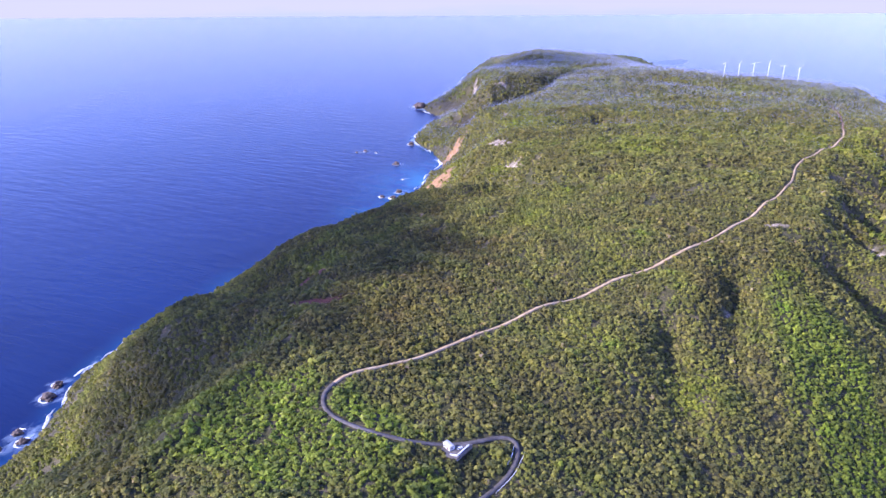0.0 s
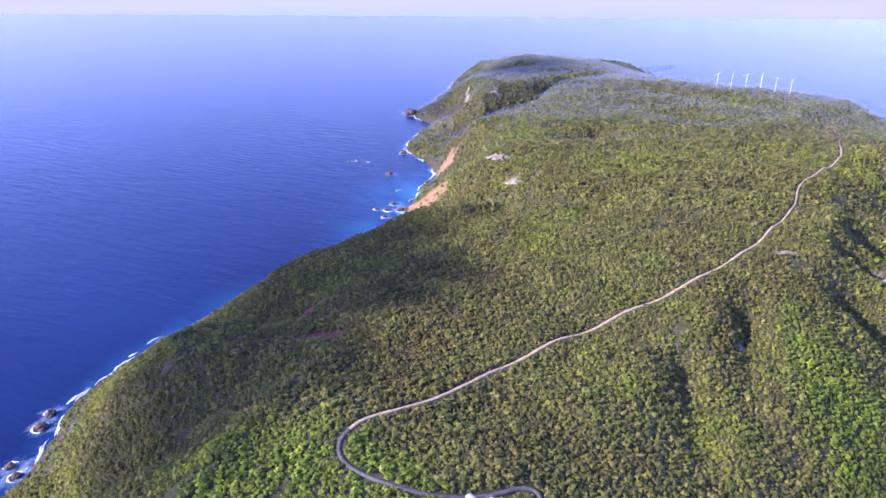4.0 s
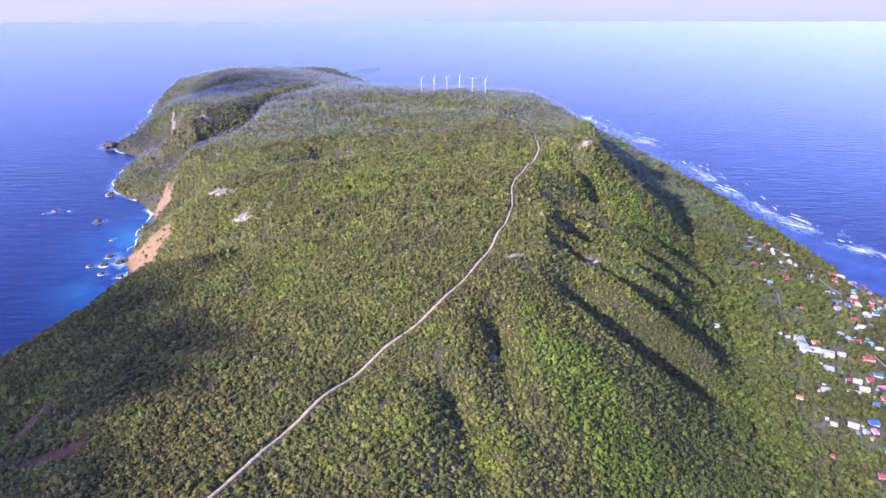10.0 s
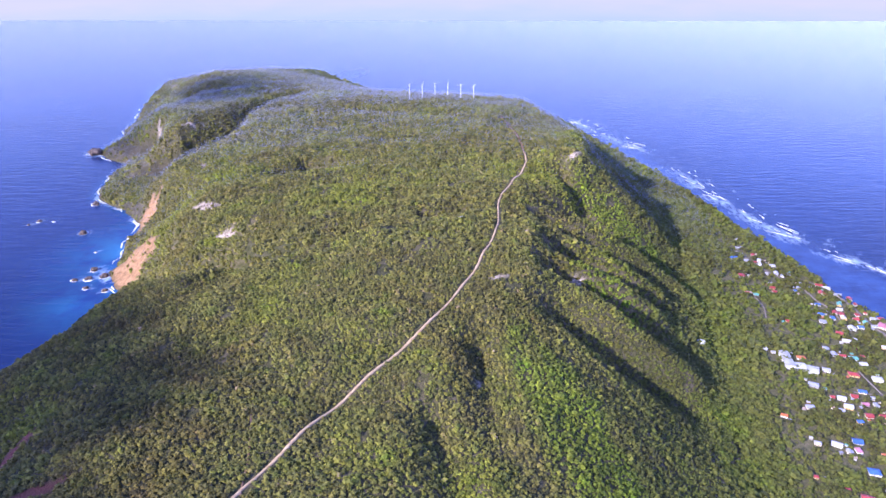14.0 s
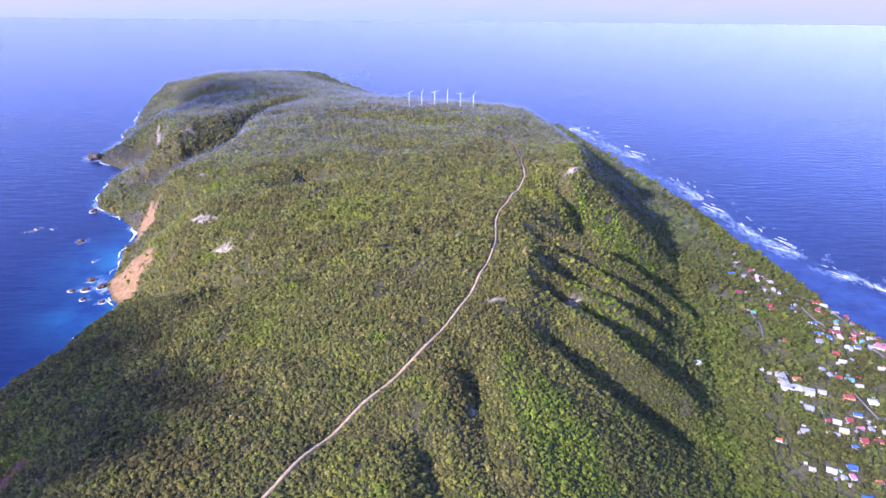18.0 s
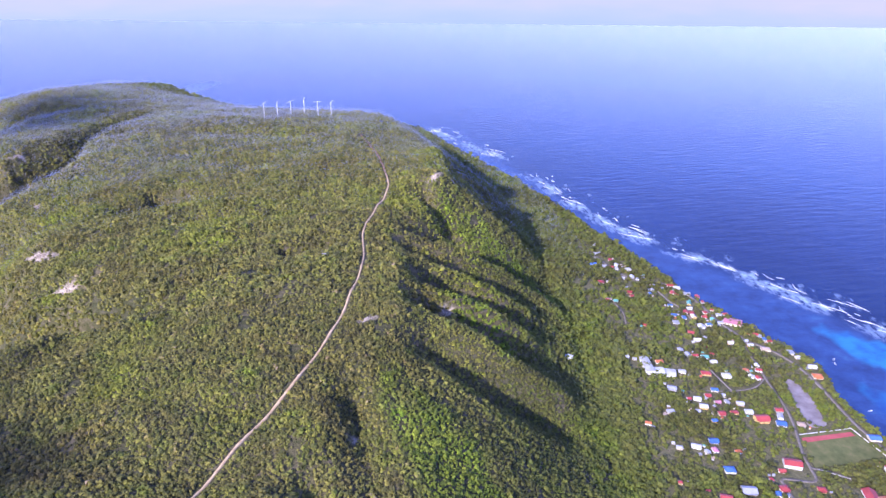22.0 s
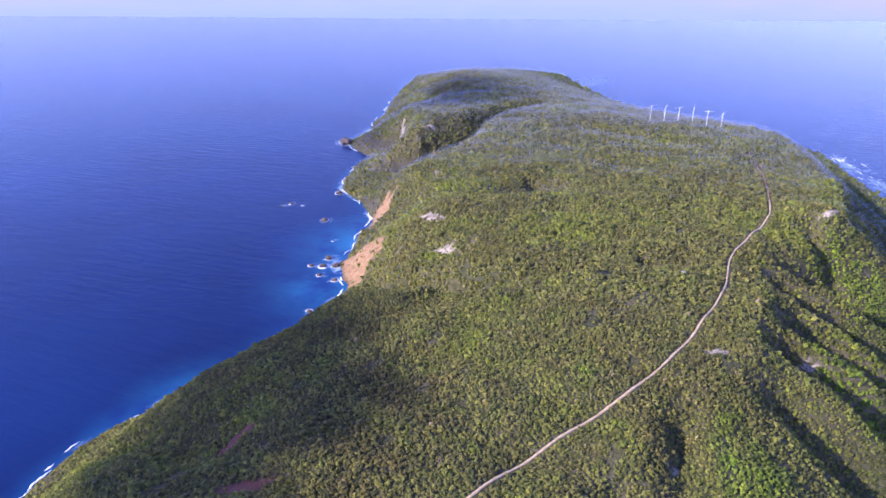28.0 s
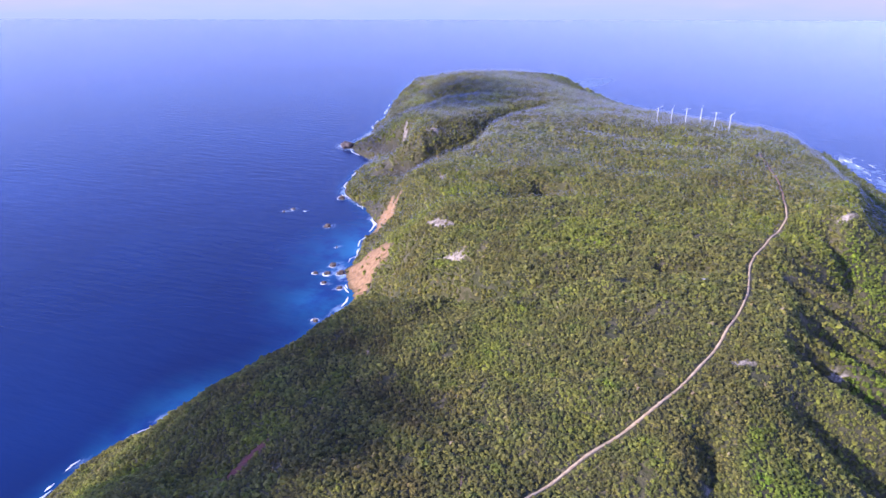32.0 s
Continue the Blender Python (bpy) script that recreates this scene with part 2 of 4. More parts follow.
LIMESTONE = plain("limestone", [(0.3, (0.18, 0.14, 0.10)), (0.55, (0.42, 0.35, 0.27)), (0.8, (0.60, 0.53, 0.44))], 2.5, 0.9, 0.2, 0.3)
TURF = plain("dry_turf", [(0.3, (0.085, 0.10, 0.035)), (0.55, (0.13, 0.135, 0.05)), (0.8, (0.22, 0.17, 0.085))], 14.0, 0.95, 0.1, 0.1)
TRACK = paint_like("red_track", 0.48, 0.10, 0.09, 0.9, 6.0)
MUD = plain("grey_mud", [(0.3, (0.17, 0.13, 0.11)), (0.5, (0.25, 0.21, 0.19)), (0.7, (0.33, 0.29, 0.27))], 16.0, 0.6, 0.4, 0.05)
PALM_LEAF = plain("palm_leaf", [(0.3, (0.05, 0.07, 0.02)), (0.7, (0.12, 0.13, 0.04))], 1.0, 0.6, 0.3)

# ---- the lie of the land ----
# Cross-sections of the island, by y: north-west shore, top of its cliff and height, south rim and height, foot of the slope and height, south shore.
SECTIONS_A = [
    (-500, -560, -400, 120, -150, 170, 100, 40, 600),
    (100, -660, -420, 170, -190, 205, 190, 40, 730),
    (260, -700, -440, 184, -170, 196, 220, 38, 740),
    (380, -708, -490, 182, -150, 187, 250, 36, 745),
    (500, -765, -555, 170, -140, 186, 290, 33, 750),
    (600, -785, -556, 165, -60, 192, 305, 32, 752),
    (735, -770, -550, 160, -15, 200, 320, 30, 752),
    (860, -700, -505, 158, 58, 210, 350, 30, 750),
    (950, -668, -500, 158, 74, 216, 366, 30, 780),
    (1110, -630, -470, 158, 88, 213, 400, 30, 725),
]
SECTIONS_B = [
    (1210, -640, -450, 160, 125, 207, 400, 28, 690),
    (1310, -705, -485, 158, 185, 201, 415, 26, 680),
    (1420, -712, -505, 152, 232, 194, 430, 24, 656),
    (1560, -735, -640, 142, 250, 192, 455, 22, 620),
    (1650, -810, -640, 128, 252, 191, 470, 16, 610),
    (1720, -900, -622, 128, 236, 186, 470, 13, 590),
    (1800, -932, -640, 130, 225, 182, 455, 12, 575),
    (1890, -944, -735, 136, 200, 178, 430, 11, 550),
    (1950, -938, -770, 146, 190, 176, 415, 10, 535),
    (2005, -936, -825, 146, 178, 174, 400, 10, 515),
    (2060, -1020, -840, 140, 160, 172, 385, 9, 495),
    (2110, -1075, -850, 134, 145, 163, 375, 8, 480),
    (2240, -1068, -800, 132, 110, 132, 330, 8, 440),
]
SECTIONS_C = [
    (2380, -1090, -830, 124, 90, 88, 290, 7, 400),
    (2500, -1115, -850, 112, 10, 62, 220, 6, 372),
    (2720, -1165, -900, 92, -240, 32, 0, 5, 95),
    (2940, -1222, -960, 74, -470, 34, -350, 4, -300),
    (3150, -1240, -1010, 44, -620, 22, -530, 3, -470),
    (3300, -1085, -960, 20, -720, 10, -650, 2, -555),
    (3420, -960, -880, 5, -790, 4, -740, 2, -620),
    (3500, -840, -820, -3, -800, -3, -790, -4, -770),
    (3700, -840, -820, -9, -800, -9, -790, -9, -770),
]
SECTIONS = np.array(SECTIONS_A + SECTIONS_B + SECTIONS_C, float)

# Ravines: course (x, y), depth, half width.
RAVINES = [
    ([(-8, 830), (-6, 762), (-5, 715), (-1, 665), (10, 620), (30, 570), (60, 510)], 26, 26),
    ([(-66, 660), (-57, 626), (-48, 592), (-38, 560), (-20, 515), (10, 455)], 22, 26),
    ([(58, 880), (95, 858), (140, 836), (200, 822), (250, 808), (303, 797), (375, 770)], 36, 31),
    ([(62, 985), (100, 964), (145, 952), (190, 943), (240, 936), (300, 934), (370, 930)], 34, 26),
    ([(84, 1055), (120, 1046), (165, 1042), (215, 1036), (265, 1030), (320, 1024), (385, 1010)], 30, 23),
    ([(70, 1140), (110, 1124), (165, 1126), (215, 1126), (270, 1118), (330, 1104), (410, 1080)], 34, 26),
    ([(88, 1190), (130, 1196), (180, 1222), (235, 1240), (290, 1230), (350, 1204), (430, 1165)], 42, 32),
    ([(170, 1400), (184, 1330), (204, 1286), (235, 1250), (290, 1225)], 26, 20),
    ([(250, 1600), (310, 1530), (370, 1445), (430, 1350), (480, 1290)], 36, 34),
    ([(262, 1720), (330, 1620), (400, 1520), (470, 1430)], 32, 34),
    ([(245, 1860), (330, 1750), (420, 1640), (480, 1570)], 30, 36),
    ([(-680, 1150), (-540, 1110), (-430, 1040), (-330, 980), (-270, 930)], 58, 52),
    ([(-520, 1215), (-407, 1145), (-341, 1120), (-270, 1110)], 26, 24),
    ([(-590, 1130), (-460, 1040), (-380, 1020), (-283, 1012), (-236, 1020), (-175, 1042), (-90, 1062)], 54, 23),
    ([(-100, 1108), (-63, 1116), (-15, 1124), (30, 1130)], 34, 16),
    ([(-360, 1500), (-318, 1488), (-283, 1482), (-230, 1500)], 38, 18),
    ([(-330, 1580), (-273, 1560), (-220, 1560)], 20, 16),
    ([(-300, 1330), (-200, 1310), (-60, 1320)], 18, 30),
    ([(-700, 640), (-590, 620), (-470, 570), (-380, 550)], 34, 60),
    ([(-700, 1815), (-655, 1862), (-622, 1940), (-580, 2060), (-530, 2170), (-470, 2290), (-420, 2380)], 55, 34),
    ([(-1150, 2480), (-980, 2440), (-820, 2480), (-700, 2560)], 50, 80),
    ([(-780, 230), (-600, 285), (-500, 345), (-440, 420), (-405, 490)], 84, 72),
    ([(-420, 1420), (-300, 1460), (-120, 1440)], 20, 34),
    ([(-300, 1700), (-150, 1640), (-20, 1560)], 18, 34),
    ([(-350, 1950), (-200, 1900), (-60, 1830), (80, 1800)], 16, 30),
    ([(-420, 1820), (-300, 1760), (-180, 1760)], 14, 26),
]
# Coves with walls that fall steeply to the sea.
COVES = [
    ([(-1040, 1665), (-870, 1722), (-780, 1768), (-700, 1815), (-655, 1862), (-628, 1930), (-600, 2000)], 142, 66),
    ([(-1060, 1968), (-935, 1966), (-870, 1952), (-825, 1950), (-780, 1956)], 95, 46),
]


# Spurs that stand out between them: course, height, half width.
SPURS = [
    ([(190, 1392), (258, 1385), (306, 1372), (389, 1345), (450, 1310)], 30, 46),
    ([(262, 1580), (350, 1500), (440, 1410)], 20, 36),
    ([(110, 918), (150, 900), (198, 884), (241, 870), (290, 860)], 12, 18),
    ([(133, 998), (176, 992), (218, 985), (271, 978)], 13, 16),
    ([(130, 1088), (159, 1084), (192, 1080), (234, 1072), (299, 1062)], 11, 15),
    ([(140, 1160), (193, 1172), (255, 1180), (310, 1164), (370, 1130)], 14, 18),
    ([(-30, 730), (-5, 672), (30, 600)], 6, 22),
    ([(-400, 915), (-350, 975), (-305, 1000), (-230, 1004), (-140, 1020)], 13, 18),
    ([(-352, 460), (-364, 400), (-362, 330), (-350, 240)], 9, 16),
]


def waves(x, y, size, seed):
    """Smooth undulation between -1 and 1, from a few crossed sines."""
    rng = np.random.RandomState(seed)
    out = 0 * x
    for _ in range(7):
        a, k, p = rng.uniform(0, math.tau), rng.uniform(0.6, 1.6) * math.tau / size, rng.uniform(0, math.tau)
        out = out + np.sin(k * (math.cos(a) * x + math.sin(a) * y) + p)
    return out / 4.0


def course_distance(x, y, course):
    """Distance to a polyline, how far along it (0 to 1) the nearest place lies, and on which side (left is positive)."""
    best, along, side = np.full(np.shape(x), 1e9), np.zeros(np.shape(x)), np.zeros(np.shape(x))
    n = len(course) - 1
    for i, ((ax, ay), (bx, by)) in enumerate(zip(course, course[1:])):
        dx, dy = bx - ax, by - ay
        s = np.clip(((x - ax) * dx + (y - ay) * dy) / (dx * dx + dy * dy), 0, 1)
        d = np.hypot(x - ax - s * dx, y - ay - s * dy)
        near = d < best
        best, along = np.where(near, d, best), np.where(near, (i + s) / n, along)
        side = np.where(near, dx * (y - ay) - dy * (x - ax), side)
    return best, along, side


def section(y):
    return [np.interp(y, SECTIONS[:, 0], SECTIONS[:, k]) for k in range(1, 9)]


def smooth(a):
    a = np.clip(a, 0, 1)
    return a * a * (3 - 2 * a)


def beside(x, y, course, reach):
    """The places within the given reach of a course's bounding box."""
    cx, cy = [p[0] for p in course], [p[1] for p in course]
    return np.nonzero((x > min(cx) - reach) & (x < max(cx) + reach) & (y > min(cy) - reach) & (y < max(cy) + reach))[0]


def height(x, y):
    """Height of the bare ground, for arrays or numbers."""
    shape = np.shape(x)
    x, y = np.asarray(x, float).ravel(), np.asarray(y, float).ravel()
    wob = 9 * waves(x, y, 160, 3) + 4 * waves(x, y, 60, 4)
    xn, xt, zt, xr, zr, xf, zf, xs = section(y)
    xn, xs = xn + wob, xs + 0.2 * wob
    u = smooth((x - xn) / np.maximum(xt - xn, 1)) * 0.35 + 0.65 * np.clip((x - xn) / np.maximum(xt - xn, 1), 0, 1)
    north = zt * u
    s = np.clip((x - xt) / np.maximum(xr - xt, 1), 0, 1)
    top = zt + (zr - zt) * s + 20 * np.clip(zt / 110, 0, 1) * np.sin(s * math.pi) ** 0.7
    v = np.clip((x - xr) / np.maximum(xf - xr, 1), 0, 1)
    scarp = 0.13 * smooth((y - 860) / 90) * smooth((1900 - y) / 300)
    gentle = 0.75 * v ** 1.35 + 0.25 * smooth(v)
    slope = zf + (zr - zf) * (1 - (1 - scarp) * gentle - scarp * smooth(v / 0.2))
    w = np.clip((x - xf) / np.maximum(xs - xf, 1), 0, 1)
    plain = 2.0 + (zf - 2.0) * (1 - w) ** 1.3
    z = np.where(x < xt, north, np.where(x < xr, top, np.where(x < xf, slope, plain)))
    high = np.clip(z / 120, 0, 1)
    z = z + high * (5 * waves(x, y, 330, 1) + 4.4 * waves(x, y, 110, 2))
    for course, depth, wide in RAVINES:
        k = beside(x, y, course, 3.2 * wide)
        d, along, _ = course_distance(x[k], y[k], course)
        ends = smooth(along * 4) * smooth((1 - along) * 1.8)
        z[k] -= depth * ends * np.exp(-((d / wide) ** 1.6)) * np.clip(z[k] / 60, 0, 1)
    for course, depth, wide in COVES:
        k = beside(x, y, course, 2.5 * wide)
        d, along, _ = course_distance(x[k], y[k], course)
        d = np.maximum(d + 7 * waves(x[k], y[k], 55, 17), 0)
        cut = depth * np.clip(along * 5, 0, 1) * smooth((1 - along) * 2.2) * np.exp(-((d / wide) ** 3))
        z[k] = np.maximum(z[k] - cut, np.minimum(z[k], 4 + 50 * along))
    for course, rise, wide in SPURS:
        k = beside(x, y, course, 3 * wide)
        d, along, _ = course_distance(x[k], y[k], course)
        z[k] += rise * np.exp(-((d / wide) ** 2)) * np.clip(z[k] / 60, 0, 1)
    off = np.maximum(np.maximum(xn - x, x - xs), y - 3475)
    return np.where(off > 0, np.maximum(2.0 - 0.12 * off - 2, -9.0), np.maximum(z, 0.6)).reshape(shape)


def ground_mesh(name, step, x0, x1, y0, y1):
    xs, ys = np.arange(x0, x1 + 1, step), np.arange(y0, y1 + 1, step)
    gx, gy = np.meshgrid(xs, ys)
    gz = height(gx, gy)
    nx, ny = len(xs), len(ys)
    verts = np.stack([gx, gy, gz], -1).reshape(-1, 3)
    i = np.arange(nx * ny).reshape(ny, nx)
    quads = np.stack([i[:-1, :-1], i[:-1, 1:], i[1:, 1:], i[1:, :-1]], -1).reshape(-1, 4)
    return quick_mesh(name, verts, quads), gx.ravel(), gy.ravel(), gz


def quick_mesh(name, verts, faces):
    """A mesh from numpy arrays; faces all with the same number of corners."""
    me = bpy.data.meshes.new(name)
    n = faces.shape[1]
    me.vertices.add(len(verts))
    me.vertices.foreach_set("co", np.ascontiguousarray(verts, np.float32).ravel())
    me.loops.add(faces.size)
    me.loops.foreach_set("vertex_index", np.ascontiguousarray(faces, np.int32).ravel())
    me.polygons.add(len(faces))
    me.polygons.foreach_set("loop_start", np.arange(0, faces.size, n, dtype=np.int32))
    me.update(calc_edges=True)
    return me


def paint(me, name, values):
    a = me.attributes.new(name, "FLOAT", "POINT")
    a.data.foreach_set("value", np.ascontiguousarray(values, np.float32).ravel())


def blob(x, y, cx, cy, rx, ry, turn=0.0):
    """1 inside an uneven ellipse, fading to 0 at its rim."""
    c, s = math.cos(radians(turn)), math.sin(radians(turn))
    u, v = (x - cx) * c + (y - cy) * s, -(x - cx) * s + (y - cy) * c
    d = np.hypot(u / rx, v / ry) + 0.25 * waves(x, y, 0.9 * min(rx, ry), 9)
    return 1 - smooth((d - 0.75) / 0.5)


SEA_ROCKS = [(-845, 1511, 12), (-978, 1579, 8), (-992, 1558, 5), (-944, 1578, 4), (-757, 1282, 8), (-732, 1288, 11), (-720, 1249, 8), (-680, 1240, 9),
             (-667, 1112, 8), (-772, 1411, 4), (-738, 1327, 12), (-706, 1299, 13), (-772, 455, 13), (-742, 392, 10), (-722, 384, 10), (-735, 362, 8),
             (-785, 480, 10), (-1078, 2105, 34), (-1095, 2125, 22), (-895, 1690, 14), (-905, 1740, 10)]

# Houses: x, y, width in metres, roof colour.
SHORE_NORTH = [
    (585, 1456, 8, 0), (574, 1413, 10, 5), (549, 1357, 11, 2), (539, 1354, 10, 2), (568, 1380, 7, 5), (566, 1348, 10, 5), (592, 1377, 11, 1), (580, 1342, 11, 1),
    (595, 1354, 9, 0), (588, 1334, 9, 0), (611, 1330, 14, 0), (582, 1290, 8, 0), (604, 1295, 12, 0), (627, 1294, 10, 5), (611, 1284, 8, 5), (525, 1271, 13, 1),
    (540, 1288, 7, 0), (542, 1273, 7, 0), (570, 1245, 7, 0), (567, 1228, 11, 1),
]
SHORE_NORTH_B = [
    (565, 1212, 9, 1), (507, 1197, 8, 1), (523, 1194, 10, 3),
]
SHORE_MIDDLE = [
    (668, 1253, 14, 1), (677, 1242, 14, 0), (656, 1220, 13, 1), (684, 1215, 14, 5), (702, 1206, 12, 1), (698, 1179, 8, 1), (668, 1178, 13, 3), (625, 1172, 10, 2),
    (658, 1158, 10, 0), (642, 1143, 11, 1), (653, 1140, 10, 1), (613, 1134, 11, 2), (628, 1123, 12, 2), (648, 1125, 11, 0), (603, 1107, 12, 5), (680, 1140, 9, 1),
    (699, 1147, 7, 1), (668, 1122, 10, 1), (679, 1110, 13, 3), (689, 1100, 10, 5),
]
SHORE_MIDDLE_B = [
    (701, 1127, 10, 5), (716, 1129, 11, 1), (662, 1095, 11, 2), (644, 1090, 13, 0), (644, 1242, 8, 5), (620, 1236, 8, 5), (632, 1253, 7, 5), (608, 1222, 7, 2),
]
INLAND = [
    (538, 1100, 6, 1), (612, 1070, 12, 1), (610, 1045, 13, 0), (628, 1052, 6, 0), (611, 1021, 6, 1), (561, 1017, 10, 5), (567, 1001, 11, 5), (578, 997, 11, 1),
    (594, 993, 13, 3), (612, 1000, 7, 1), (600, 977, 13, 0), (569, 946, 16, 1), (600, 937, 15, 0), (531, 954, 12, 0), (457, 1000, 6, 0), (467, 994, 7, 0),
    (506, 983, 13, 4),
]
SHORE_SOUTH = [
    (666, 1031, 11, 0), (697, 1035, 10, 0), (728, 1053, 11, 1), (733, 1045, 10, 5), (736, 1036, 10, 2), (740, 1028, 10, 1), (697, 1020, 11, 0), (717, 1005, 17, 7),
    (754, 990, 14, 5), (757, 974, 9, 0), (764, 945, 14, 0), (754, 919, 16, 4), (670, 960, 8, 0), (664, 946, 11, 1), (641, 947, 8, 4), (640, 930, 10, 0),
    (650, 926, 9, 1),
]
CENTRE = [
    (491, 912, 15, 5), (461, 859, 12, 5), (505, 885, 7, 1), (518, 884, 12, 0), (518, 865, 13, 0), (504, 856, 8, 0), (540, 891, 10, 1), (559, 904, 12, 2),
    (565, 889, 8, 0), (546, 873, 10, 6), (562, 873, 10, 5), (580, 867, 12, 0), (537, 847, 11, 1), (558, 847, 12, 1), (517, 832, 9, 2), (582, 847, 12, 0),
    (414, 836, 9, 4), (631, 845, 12, 1), (624, 831, 12, 5), (615, 816, 15, 2),
]
CENTRE_B = [
    (590, 827, 22, 1), (645, 811, 11, 7),
]
SOUTH_END = [
    (435, 784, 9, 0), (460, 784, 14, 0), (491, 792, 14, 2), (483, 774, 10, 6), (514, 767, 9, 4), (482, 736, 15, 2), (469, 771, 8, 5), (401, 720, 6, 1),
    (431, 702, 6, 1), (486, 698, 20, 5), (448, 689, 16, 1), (575, 735, 25, 1), (553, 726, 10, 1), (528, 712, 6, 1), (534, 695, 13, 1), (520, 686, 8, 2),
    (583, 686, 11, 1), (733, 769, 18, 2), (706, 705, 17, 1), (641, 668, 23, 1),
]
SOUTH_END_B = [
    (652, 659, 16, 4),
]
HOUSES = SHORE_NORTH + SHORE_NORTH_B + SHORE_MIDDLE + SHORE_MIDDLE_B + INLAND + SHORE_SOUTH + CENTRE + CENTRE_B + SOUTH_END + SOUTH_END_B

FIELD = [(629, 791), (715, 794), (722, 727), (604, 727)]
POND = [(690, 916), (681, 892), (666, 851), (656, 808), (683, 806), (692, 827), (706, 867), (708, 897), (703, 920)]
VILLAGE_ROADS = [
    [(568, 1401), (582, 1328), (605, 1282), (662, 1262), (684, 1217), (690, 1171), (689, 1113), (693, 1083), (703, 1036), (721, 1013), (739, 969), (742, 906), (733, 830), (730, 803), (733, 738), (738, 640)],
    [(703, 1036), (686, 1014), (673, 964), (664, 927), (650, 859), (637, 820), (620, 784), (604, 750), (598, 728), (586, 703), (546, 713), (540, 700), (533, 660)],
    [(598, 728), (623, 715), (640, 700)],
    [(584, 964), (584, 940), (588, 900)],
    [(631, 1233), (634, 1188), (642, 1164), (640, 1100)],
    [(518, 1188), (517, 1147), (504, 1105)],
    [(664, 927), (630, 905), (588, 900), (545, 905)],
]


def inside(x, y, ring):
    hit = np.zeros(np.shape(x), bool)
    for (ax, ay), (bx, by) in zip(ring, ring[1:] + ring[:1]):
        cross = (ay > y) != (by > y)
        hit ^= cross & (x < (bx - ax) * (y - ay) / (by - ay if by != ay else 1e-9) + ax)
    return hit


ROAD = [(-139, 326), (-131, 351), (-126, 373), (-126, 389), (-129, 399), (-135, 405), (-144, 402), (-155, 389), (-167, 377), (-184, 364),
        (-200, 355), (-220, 350), (-241, 351), (-260, 355), (-274, 363), (-282, 376), (-282, 390), (-277, 407), (-258, 438), (-238, 471),
        (-196, 555), (-152, 637), (-98, 720), (-58, 780), (-17, 866), (10, 947), (37, 1048), (48, 1159), (84, 1275), (116, 1377), (122, 1470)]
TRAIL = [(122, 1470), (124, 1575), (116, 1710), (102, 1815)]


def red_earth(x, y):
    return np.maximum(blob(x, y, -458, 597, 32, 7, 68), 0.8 * blob(x, y, -395, 520, 30, 10, 30))


# Bare limestone on the plateau and under the south rim: x, y, long and short radius, turn.
OUTCROPS = [(-478, 1272, 34, 13, 150), (-428, 1150, 36, 13, 10), (-525, 1575, 34, 12, 150), (-565, 1537, 14, 6, 120), (-547, 1757, 22, 8, 20), (-575, 1801, 26, 6, 15),
            (-722, 1925, 24, 5, 20), (-660, 1900, 16, 5, 40), (-835, 2000, 20, 6, 100), (-1130, 2960, 60, 16, 110),
            (207, 1374, 19, 5, 30), (246, 1392, 18, 4, 15), (25, 877, 15, 4, 20), (-7, 695, 8, 5, 80), (148, 974, 9, 4, 0), (178, 1133, 8, 3, 160)]


def pale_rock(x, y):
    return np.clip(sum(blob(x, y, *o) for o in OUTCROPS), 0, 1)


def clearing(x, y):
    xn, xt, zt, xr, zr, xf, zf, xs = section(y)
    flat = smooth((x - xf - 20) / 60) * smooth((xs - x) / 20) * smooth((y - 300) / 100) * smooth((1750 - y) / 150)
    return flat * smooth(0.85 + 0.9 * waves(x, y, 120, 12))


def bare_rock(x, y, z):
    """Steep faces and the sea cliffs."""
    e = 4.0
    gx, gy = (height(x + e, y) - height(x - e, y)) / (2 * e), (height(x, y + e) - height(x, y - e)) / (2 * e)
    steep = np.hypot(gx, gy)
    top = 46 + 25 * smooth((y - 1700) / 200) * smooth((2600 - y) / 200)
    sea_cliff = smooth((top - z) / 26) * smooth((steep - 0.5) / 0.3) * (x < -300)
    return np.clip(np.maximum(sea_cliff, orange_cliff(x, y) * smooth((steep - 0.3) / 0.2)), 0, 1)


def orange_cliff(x, y):
    return np.maximum(blob(x, y, -655, 1275, 62, 80), blob(x, y, -712, 1548, 36, 46))


me, gx, gy, gz = ground_mesh("ground", 8.0, -1420, 960, -480, 3640)
paint(me, "rock", bare_rock(gx, gy, gz.ravel()))
paint(me, "orange", orange_cliff(gx, gy))
paint(me, "clear", clearing(gx, gy))
paint(me, "red_earth", red_earth(gx, gy))
paint(me, "pale", pale_rock(gx, gy))
me.polygons.foreach_set("use_smooth", np.ones(len(me.polygons), bool))
me.materials.append(GROUND)
ground = tagged(new("ground", me), "long green island plateau with cliffs, ravines and a flat shore", "ground", kind="structure")


